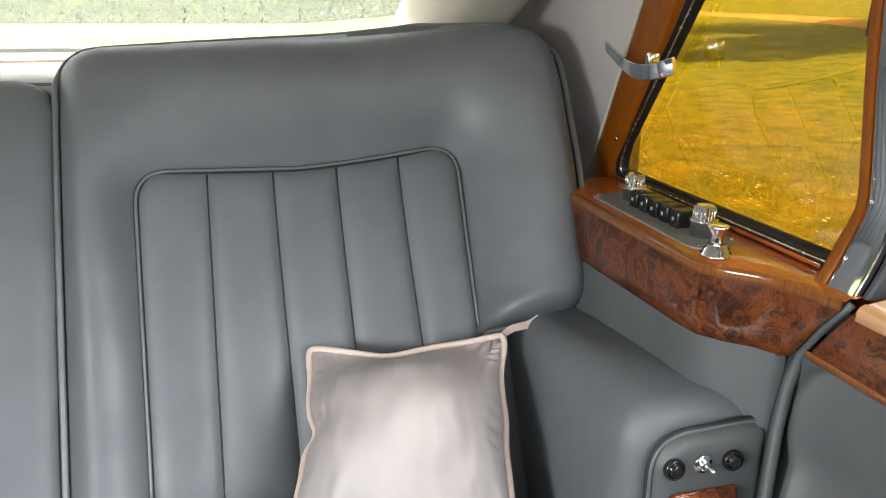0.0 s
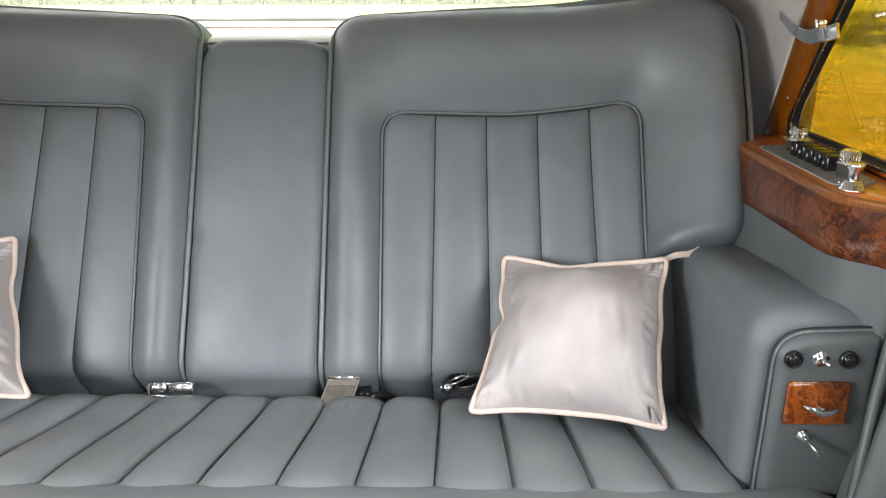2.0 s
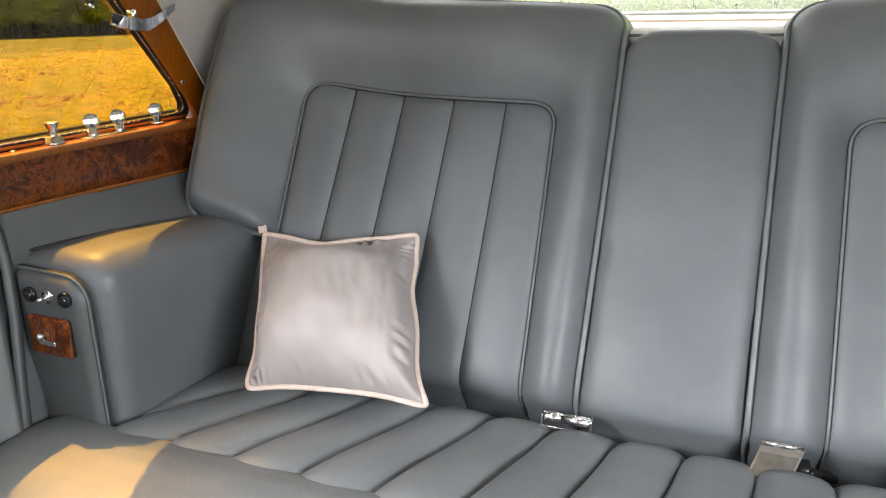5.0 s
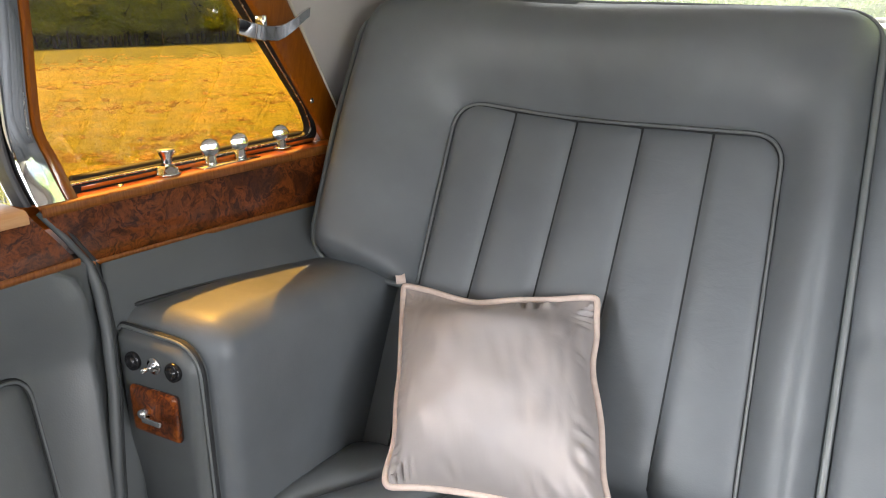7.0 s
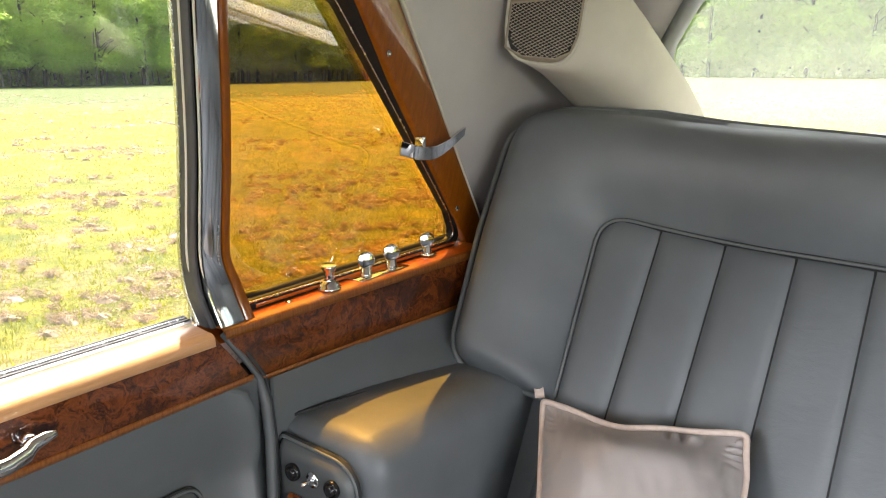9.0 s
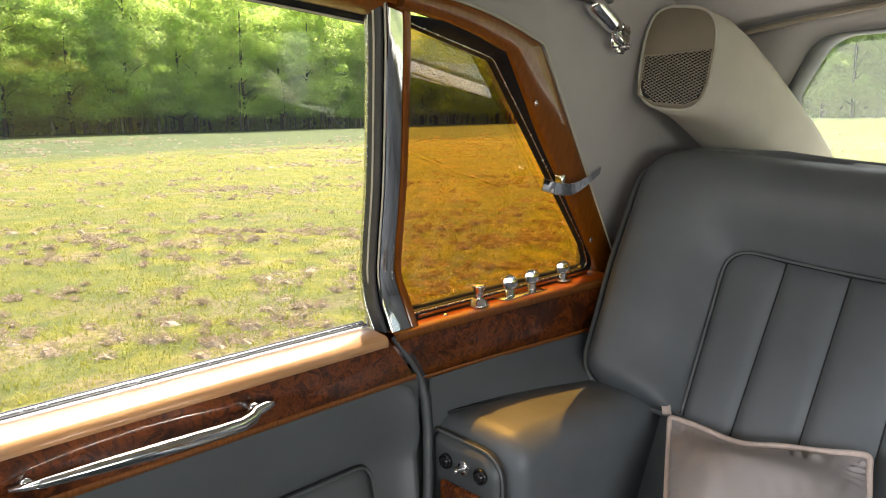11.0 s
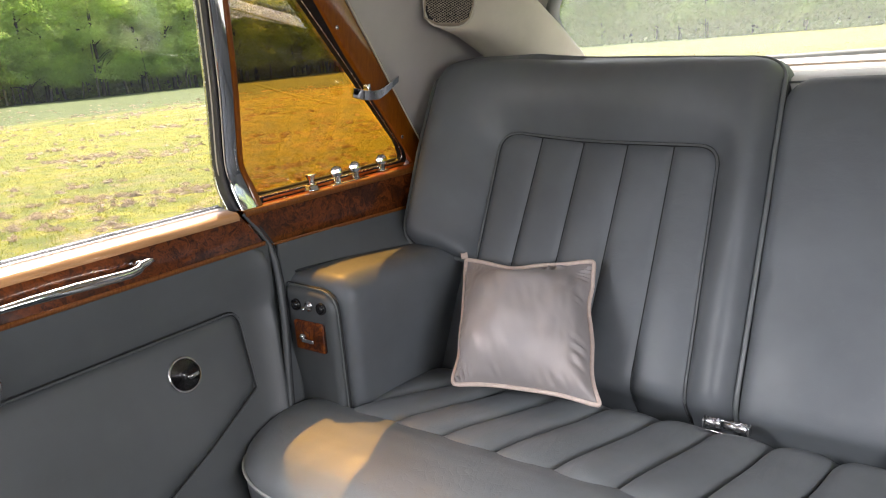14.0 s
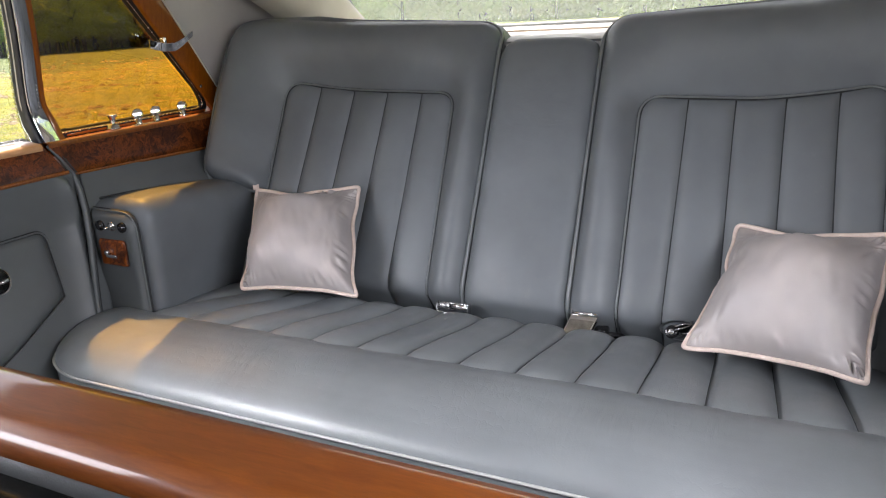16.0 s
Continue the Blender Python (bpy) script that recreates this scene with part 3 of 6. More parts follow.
def build_straw():
    """Raked heaps of dry clippings left on the mown grass: low uneven mounds with loose stalks."""
    rng = random.Random(23)
    vs, fs = [], []

    def heap(x, y, size, stalks):
        z = ground_z(x, y)
        rr = math.hypot(x, y)
        turn = rng.gauss(0.6, 0.5)
        ca, sa = math.cos(turn), math.sin(turn)
        tall = size * rng.uniform(0.2, 0.45)
        k = len(vs)
        vs.append((x, y, z + tall))
        for ring, (f, h) in enumerate(((0.5, 0.75), (1.0, -0.06))):
            for i in range(9):
                a = i * math.tau / 9
                r = size * f * rng.uniform(0.6, 1.25)
                px, py = r * math.cos(a), r * 0.55 * math.sin(a)
                vs.append((x + px * ca - py * sa, y + px * sa + py * ca, z + tall * h * rng.uniform(0.5, 1.3) if ring == 0 else z - 0.01))
        for i in range(9):
            j = (i + 1) % 9
            fs.append((k, k + 1 + i, k + 1 + j))
            fs.append((k + 1 + i, k + 10 + i, k + 10 + j))
            fs.append((k + 1 + i, k + 10 + j, k + 1 + j))
        for _ in range(stalks):
            t = rng.uniform(0, math.tau)
            ln, w = rng.uniform(0.015, 0.05) * min(2.0, 0.7 + rr * 0.05), rng.uniform(0.0012, 0.0035) * min(2.0, 0.7 + rr * 0.05)
            u, v = rng.gauss(0, size * 0.65), rng.gauss(0, size * 0.4)
            bx, by = x + u * ca - v * sa, y + u * sa + v * ca
            dx, dy = math.cos(t), math.sin(t)
            q = len(vs)
            h0 = max(0.0, tall * (1 - (u / size) ** 2 - (v / size) ** 2)) + rng.uniform(0.0, 0.015)
            h1 = h0 + rng.uniform(-0.01, 0.04)
            vs.extend([(bx - dy * w, by + dx * w, z + h0), (bx + dy * w, by - dx * w, z + h0 + 0.006), (bx + dx * ln, by + dy * ln, z + max(0.003, h1))])
            fs.append((q, q + 1, q + 2))

    placed = 0
    while placed < 1700:
        a = rng.uniform(-118, 8)
        r = 2.6 + 42 * rng.random() ** 1.35
        x, y = r * math.sin(radians(a)), r * math.cos(radians(a))
        # heaps gather in loose windrows
        if noise.noise((x * 0.5 - y * 0.25, x * 0.12 + y * 0.22, 5.5)) < rng.uniform(-0.35, 0.25):
            continue
        for _ in range(rng.randint(1, 5)):
            off = rng.gauss(0, 0.30)
            heap(x + off * 0.8 + rng.gauss(0, 0.06), y + off * 0.6 + rng.gauss(0, 0.10), rng.uniform(0.025, 0.085) * (1 + r * 0.02), 60 if r < 9 else 30 if r < 16 else 8)
        placed += 1
    me = bpy.data.meshes.new("straw")
    me.from_pydata(vs, [], fs)
    me.materials.append(STRAW)
    tagged(new("straw", me), "dry raked grass clippings heaped over the field", "straw", kind="stuff")


build_straw()


def tree_meshes(seed, height, low, wide, clumps=120, leaves=150, size=(0.05, 0.115)):
    """A trunk with limbs, and a crown of leaf sprays with gaps between them."""
    rng = random.Random(seed)
    lean = rng.uniform(-0.4, 0.4)
    trunk = tube([(0, 0, -0.2), (0.05, 0, height * 0.15), (lean * 0.4, 0.1, height * 0.4), (lean, 0, height * 0.8)], [0.17, 0.12, 0.10, 0.04], 8)
    vs, fs = [], []
    for k in range(clumps):
        a, f = rng.uniform(0, math.tau), rng.random() ** 1.2
        h = low + (height * 0.95 - low) * f
        reach = wide * (0.30 + 0.70 * math.sin(math.pi * min(1, 0.30 + 0.68 * f))) * rng.uniform(0.55, 1.05)
        c = Vector((math.cos(a) * reach + lean * h / height, math.sin(a) * reach, h))
        if k % 8 == 0:
            root = Vector((lean * 0.5 * h / height, 0, max(low * 0.7, h - reach * 0.7)))
            blend(trunk, tube([root, root.lerp(c, 0.3) + Vector((0, 0, 0.15)), root.lerp(c, 0.6)], [0.045, 0.030, 0.012] if leaves > 60 else [0.03, 0.02, 0.008], 5))
        r = rng.uniform(0.5, 1.1)
        for _ in range(leaves):
            d = Vector((rng.gauss(0, 1), rng.gauss(0, 1), rng.gauss(0, 0.9))).normalized()
            # leaves lie over the upper side of each spray like shingles
            p = c + Vector((d.x, d.y, d.z * 0.6 - 0.25 * (d.x * d.x + d.y * d.y))) * r * rng.uniform(0.45, 1.1)
            s = rng.uniform(*size)
            nrm = (d * 0.8 + Vector((rng.uniform(-0.8, 0.8), rng.uniform(-0.8, 0.8), rng.uniform(0.1, 1.5)))).normalized()
            u = nrm.orthogonal().normalized()
            u = (u * math.cos(a * 7 + p.x * 9) + nrm.cross(u) * math.sin(a * 7 + p.x * 9)) * s
            w = nrm.cross(u)
            q = len(vs)
            vs += [p - u * 1.3, p - w * 0.75 + nrm * s * 0.25, p + u * 1.3, p + w * 0.75 + nrm * s * 0.25]
            fs.append((q, q + 1, q + 2, q + 3))
    crown = bpy.data.meshes.new("crown")
    crown.from_pydata(vs, [], fs)
    crown.materials.append(LEAF)
    return trunk, crown


def build_trees():
    rng = random.Random(3)
    kinds = []
    # the lone field tree, three edge trees, and two simpler ones for the depth of the wood and the far side
    for spec in ((8, 12, 4.6, 4.2), (1, 10.5, 1.5, 2.9), (2, 12, 1.7, 3.1), (5, 9.5, 1.35, 2.8), (6, 11, 1.2, 3.2, 70, 50, (0.16, 0.32)), (7, 12, 1.4, 3.4, 70, 50, (0.16, 0.32))):
        trunk, crown = tree_meshes(*spec)
        t = thing("tree", "leafy broad-crowned tree at the edge of the wood", "tree", "trees round the field")
        part("trunk", trunk, BARK, t)
        c = new("crown", crown)
        c.parent = t
        kinds.append(t)
    spots = []
    for i in range(27):
        y = -6 + i * 2.75
        spots += [(1 + i % 3, -55 + rng.uniform(-1.0, 1.0), y + rng.uniform(-1, 1), 1.0)]
    for row in range(3):
        for i in range(20):
            spots += [(4 + (i + row) % 2, -59.5 - 4.5 * row + rng.uniform(-1, 1), -8 + i * 4.0 + 2 * (row % 2) + rng.uniform(-1, 1), 1.1)]
    for i in range(24):
        x = -78 + i * 5.4
        spots += [(4 + i % 2, x + rng.uniform(-1.5, 1.5), 118 + rng.uniform(-3, 3), 2.0), (5 - i % 2, x + 3.5, 126 + rng.uniform(-2, 2), 2.0)]
    spots += [(0, x, y, 1.3) for x, y in ((104, 92), (124, 100), (136, 84), (92, 118), (150, 106), (120, 134))]
    for kind, x, y, scale in spots:
        m = pose(x, y, ground_z(x, y) - 0.1, 0, 0, rng.uniform(0, 360)) @ Matrix.Scale(rng.uniform(0.92, 1.15) * scale, 4)
        copy_thing(kinds[kind], m)
    # unseen tree, added so that its shadow falls across the lawn
    copy_thing(kinds[0], pose(10.5, 24.5, ground_z(10.5, 24.5) - 0.1, 0, 0, 160) @ Matrix.Scale(1.6, 4))
    kinds[0].matrix_basis = pose(17.6, 17.2, ground_z(17.6, 17.2) - 0.1, 0, 0, 70) @ Matrix.Scale(1.6, 4)
    for k, t in enumerate(kinds[1:]):
        t.matrix_basis = pose(-56 + k, -12 - 3.5 * k, GROUND_Z - 0.1, 0, 0, 40 * k)


build_trees()


def build_brush():
    """Undergrowth along the foot of the wood."""
    rng = random.Random(11)
    vs, fs = [], []
    for _ in range(24000):
        if rng.random() < 0.65:
            # bushes stand up in places where the crowns hang low
            y = rng.uniform(-14, 70)
            bush = max(0.0, noise.noise((y * 0.13, 4.4, 0.7)) + 0.05) * 6.5
            p = Vector((-56.5 + rng.uniform(-10.5, 1.0), y, GROUND_Z + rng.random() ** 2.0 * (1.0 + bush)))
        else:
            p = Vector((rng.uniform(-80, 58), 116 + rng.uniform(-1, 9), GROUND_Z + rng.random() ** 1.3 * 6.0))
        far = p.y > 100 or (p.x < -63 and rng.random() < 0.8)
        if far and p.y < 100:
            p.z = GROUND_Z + rng.random() * 3.5
        s = rng.uniform(0.35, 0.7) if far else rng.uniform(0.10, 0.26)
        nrm = Vector((rng.uniform(-1, 1), rng.uniform(-1, 1), rng.uniform(-0.3, 1))).normalized()
        a = nrm.orthogonal().normalized() * s
        b = nrm.cross(a)
        k = len(vs)
        vs += [p - a, p - b * 0.7, p + a, p + b * 0.7]
        fs.append((k, k + 1, k + 2, k + 3))
    # large leaf faces added behind the trees to block bright gaps
    for _ in range(5000):
        if rng.random() < 0.6:
            p = Vector((rng.uniform(-95, 75), rng.uniform(127, 131), ground_z(0, 120) + rng.uniform(-0.5, 13)))
        else:
            p = Vector((rng.uniform(-75, -72), rng.uniform(-30, 90), GROUND_Z + rng.uniform(-0.3, 6)))
        s = rng.uniform(0.8, 1.5)
        nrm = Vector((rng.uniform(-1, 1), rng.uniform(-1, 1), rng.uniform(-0.4, 0.6))).normalized()
        a = nrm.orthogonal().normalized() * s
        b = nrm.cross(a)
        k = len(vs)
        vs += [p - a, p - b * 0.7, p + a, p + b * 0.7]
        fs.append((k, k + 1, k + 2, k + 3))
    me = bpy.data.meshes.new("undergrowth")
    me.from_pydata(vs, [], fs)
    me.materials.append(LEAF)
    tagged(new("undergrowth", me), "dark green undergrowth along the foot of the wood", "undergrowth", kind="stuff")


build_brush()


def build_saplings():
    """Thin pale stems under the edge of the wood."""
    rng = random.Random(41)
    bm = bmesh.new()
    for _ in range(170):
        x, y = -53.8 - 5 * rng.random(), rng.uniform(-14, 70)
        h, r = rng.uniform(2.6, 4.0), rng.uniform(0.05, 0.13)
        lx, ly = rng.uniform(-0.5, 0.5), rng.uniform(-0.5, 0.5)
        rows = []
        for f in (0, 0.35, 0.7, 1):
            rows.append([(x + lx * f * f + r * (1 - 0.5 * f) * math.cos(a), y + ly * f + r * (1 - 0.5 * f) * math.sin(a), GROUND_Z - 0.1 + h * f) for a in (0, 1.26, 2.51, 3.77, 5.03)])
        vs = [[bm.verts.new(p) for p in row] for row in rows]
        for a, b in zip(vs, vs[1:]):
            for i in range(5):
                bm.faces.new((a[i], a[(i + 1) % 5], b[(i + 1) % 5], b[i]))
    tagged(link("saplings", bm, PALE_BARK), "thin pale stems crowded under the edge of the wood", "saplings", kind="stuff")


build_saplings()

rows = []
for i in range(90):
    y = -20 + 1.6 * i
    x = 19.9 + 0.275 * (y - 22.4) + 0.25 * math.sin(i * 0.5)
    rows.append([(x + 0.55 * k, y, ground_z(x + 0.55 * k, y) + (0.05 if 0 < k < 4 else -0.05)) for k in range(5)])
tagged(link("path", lattice(rows), PATH_EARTH), "pale earth path across the grass", "path", kind="structure")


def build_daisies():
    """Small white flowers dotted over the greener lawn."""
    rng = random.Random(19)
    vs, fs = [], []
    for _ in range(700):
        a, r = rng.uniform(15, 62), 3.5 + 16 * rng.random() ** 1.3
        x, y = r * math.sin(radians(a)), r * math.cos(radians(a))
        z, q = ground_z(x, y) + rng.uniform(0.02, 0.05), rng.uniform(0.008, 0.018)
        k = len(vs)
        vs.append((x, y, z + q * 0.4))
        vs += [(x + q * math.cos(i * math.tau / 6), y + q * math.sin(i * math.tau / 6), z) for i in range(6)]
        fs += [(k, k + 1 + i, k + 1 + (i + 1) % 6) for i in range(6)]
    me = bpy.data.meshes.new("daisies")
    me.from_pydata(vs, [], fs)
    me.materials.append(SHELF)
    tagged(new("daisies", me), "small white daisies dotted over the lawn", "flowers", kind="stuff")


build_daisies()

# ---------------------------------------------------------------- seat backs
LEAN_Y, LEAN_Z = 0.470, 0.882


def back_place(s):
    """Point on a seat back: u across from the middle of the car, v up its slope, w out of it towards the sitter."""
    return lambda u, v, w: (s * u, -0.19 + LEAN_Y * v - LEAN_Z * w, 0.45 + LEAN_Z * v + LEAN_Y * w)


def foot(v):
    """How far the foot of a seat back tucks in above the cushion."""
    return 0.05 * smooth01((0.05 - v) / 0.10) + 0.030 * smooth01((0.026 - v) / 0.030)


def wing(u):
    """The outer end of the back curls forward round the sitter."""
    t = max(0.0, (u - 0.38) / 0.27)
    return 0.062 * t ** 1.7


# flute seams at the top and at the foot of each panel, and the panel's top line
PANEL = {-1: ([0.170, 0.239, 0.314, 0.390, 0.464, 0.534], [0.163, 0.245, 0.328, 0.410, 0.484, 0.535], (0.401, 0.406, 0.417)),
         1: ([0.171, 0.246, 0.318, 0.390, 0.462, 0.529], [0.174, 0.244, 0.323, 0.396, 0.472, 0.532], (0.394, 0.390, 0.405))}


def seam_u(s, k, v):
    top, foot, _ = PANEL[s]
    return lerp(foot[k], top[k], smooth01(v / 0.40) if s > 0 else max(0, min(1, v / 0.40)))


def lerp(a, b, t):
    return a + (b - a) * t


def panel_top(s, u):
    lo, mid, hi = PANEL[s][2]
    t = max(0, min(1, (u - 0.19) / 0.32))
    return lo * (1 - t) * (1 - 2 * t) + mid * 4 * t * (1 - t) + hi * t * (2 * t - 1)


REAR_SEAT = thing("rear_seat", "wide grey leather rear seat with fluted backrests and cushion", "car seat")


def build_backrest(s, label):
    place = back_place(s)
    ui, uo = PANEL[s][0][0], PANEL[s][0][5]
    wide = 0.668 if s < 0 else 0.658
    outer = rounded([(0.097, -0.03), (0.097, 0.538), (0.30, 0.550), (0.50, 0.560), (wide - 0.004, 0.540), (wide, 0.36), (wide - 0.006, 0.19), (uo + 0.002, 0.182), (uo + 0.002, -0.03)],
                    [0, 0.05, 0.2, 0.1, 0.085, 0.3, 0.052, 0.012, 0], 10)
    side_in = [(seam_u(s, 0, v), v) for v in (-0.05, 0.0, 0.1, 0.2, 0.3)]
    side_out = [(seam_u(s, 5, v), v) for v in (0.3, 0.2, 0.1, 0.0, -0.05)]
    tops = [(ui, panel_top(s, ui)), ((ui + uo) / 2, panel_top(s, (ui + uo) / 2)), (uo, panel_top(s, uo))]
    hole = rounded(side_in + tops + side_out, [0] * 5 + [0.036, 0.3, 0.036] + [0] * 5, 10)

    def height(u, v, d, dh):
        # a soft hollow beside the piping that swells towards the rim
        up = smooth01((v - 0.12) / 0.28)
        out = smooth01((u - 0.30) / 0.25)
        inn = 1 - smooth01((u - 0.10) / 0.20)
        gaps = [max(1e-4, 0.552 - v + 0.02 * max(0, 0.3 - u)), max(1e-4, wide + 0.004 - u), max(1e-4, u - 0.094)]
        if u > uo + 0.004:
            gaps.append(max(1e-4, v - 0.176))
        ds = sum(g ** -2.6 for g in gaps) ** (-1 / 2.6)
        x = dh / max(1e-6, dh + ds)
        crown = lerp(0.026, 0.048, max(up * (1 - 0.6 * inn), out)) * math.sin(math.pi * x ** lerp(1.1, 1.5, max(up, out))) ** 0.72 * turned(d, 0.03) if 0 < x < 1 else 0.0
        low = -foot(v)
        if s > 0 and v > 0.44:
            # short slanting creases under the top edge
            for cu, ln in ((0.335, 0.035), (0.352, 0.05), (0.430, 0.045), (0.452, 0.06), (0.468, 0.05), (0.486, 0.035)):
                off = u - cu - 0.35 * (v - 0.50)
                crown -= 0.0014 * math.exp(-(off / 0.0042) ** 2 - ((v - 0.515) / ln) ** 2)
        fine = 0.0010 * noise.noise((u * 22, v * 14, s)) + 0.0006 * noise.noise((u * 60, v * 50, s + 4))
        return wing(u) - 0.002 + low + crown + fine * min(1, d * 60)

    t = part("backrest", quilt(outer, hole, place, height, 0.0055, 0.07, 0.014), LEATHER, REAR_SEAT, label)
    # five upright flutes
    for k in range(5):
        rows = []
        nu, nv = 14, 60
        for j in range(nv + 1):
            row = []
            for i in range(nu + 1):
                f = i / nu
                u_top = lerp(PANEL[s][0][k], PANEL[s][0][k + 1], f)
                top = panel_top(s, u_top)
                if k == 0:
                    top -= 0.024 * max(0, 1 - (u_top - ui) / 0.026) ** 2
                if k == 4:
                    top -= 0.024 * max(0, 1 - (uo - u_top) / 0.026) ** 2
                v = -0.05 + (top + 0.05) * j / nv
                u = lerp(seam_u(s, k, v), seam_u(s, k + 1, v), f)
                roll = (1 - abs(2 * f - 1) ** 3.2) ** 0.8
                w = wing(u) + 0.0092 * roll * turned(top - v, 0.03) - 0.002 - foot(v)
                w += (0.0012 * noise.noise((u * 30, v * 9, s + k)) + 0.0007 * noise.noise((u * 80, v * 70, s - k)) * smooth01((0.2 - v) / 0.2)) * roll
                row.append(place(u, v, w))
            rows.append(row)
        part("flute", lattice(rows), LEATHER_CREASED if s < 0 and k < 2 else LEATHER, t)
    # seams between the flutes
    for k in range(1, 5):
        pts = []
        for j in range(31):
            v = lerp(-0.03, panel_top(s, PANEL[s][0][k]) - 0.002, j / 30)
            u = seam_u(s, k, v)
            pts.append(place(u, v, wing(u) - 0.0022 - foot(v)))
        part("seam", tube(pts, 0.0016, 5), SEAM_SHADE, t)
    lip = refine(hole, 0.012, False)
    lip = [p for p in lip if p[0] < 0.45 or p[1] > 0.180]
    part("panel_piping", tube([place(p[0], p[1], wing(p[0]) + 0.0022 - foot(p[1])) for p in lip], 0.0018, 7), PIPING, t)
    # dark cord under the piping, painting the shade of its crease
    part("crease", tube([place(p[0], p[1], wing(p[0]) - 0.0012 - foot(p[1])) for p in lip], 0.0036, 6), SEAM_SHADE, t)
    edge = refine(outer[:-1], 0.012, False)
    mid = Vector((0.38, 0.27))
    edge = [p + (p - mid).normalized() * 0.003 for p in edge]
    part("edge_piping", tube([place(p[0], p[1], wing(p[0]) - foot(p[1]) + 0.002 - 0.011 * smooth01((p[1] - 0.49) / 0.03)) for p in edge], 0.0036, 7), PIPING, t)
    # same painted shade along the outer edge
    part("edge_shade", tube([place(p[0], p[1], wing(p[0]) - foot(p[1]) - 0.0035 - 0.011 * smooth01((p[1] - 0.49) / 0.03)) for p in edge], 0.0036, 6), SEAM_SHADE, t)
    # hidden lower strip behind the armrest
    rows = [[place(uo - 0.002 + 0.06 * i / 4, -0.03 + 0.215 * j / 8, wing(0.54) - 0.012) for i in range(5)] for j in range(9)]
    part("lower_strip", lattice(rows), LEATHER, t)
    return t


build_backrest(-1, "fluted grey leather seat back with piped edges and creased lower flutes")
build_backrest(1, "fluted grey leather seat back with thin creases along its top")


def build_centre_rest():
    place = back_place(1)
    outer = rounded([(-0.0925, -0.02), (-0.0945, 0.505), (0.0945, 0.505), (0.0925, -0.02)], [0.02, 0.045, 0.045, 0.02], 10)

    def height(u, v, d, dh):
        crown = 0.010 * (1 - (u / 0.09) ** 2)
        dent = -0.004 * math.exp(-((u + 0.082) ** 2 / 0.0001 + (v - 0.21) ** 2 / 0.0002))
        return -0.008 - 0.7 * foot(v) + (0.016 + crown) * turned(d, 0.022) + dent + 0.0014 * noise.noise((u * 25, v * 12, 2)) + 0.0009 * noise.noise((u * 70, v * 60, 5)) * smooth01((0.12 - v) / 0.1)

    part("centre_armrest", quilt(outer, None, place, height, 0.005, 0.06), LEATHER_CREASED, REAR_SEAT, "plain grey leather centre armrest folded up, creased at its foot")


build_centre_rest()


# ---------------------------------------------------------------- seat cushion
def cushion_z(y):
    """Height of the seat along its depth."""
    if y > -0.235:
        return 0.456 - 0.062 * smooth01((y + 0.235) / 0.13)
    return 0.456 + 0.016 * smooth01((-0.235 - y) / 0.18)


FRONT_Y = -0.607


def front_pull(x):
    """How far the front of the cushion curves back at its ends."""
    a = abs(x)
    t = max(0.0, min(1.0, (a - 0.525) / 0.146))
    return 0.105 * (1 - math.sqrt(max(0, 1 - t * t)))


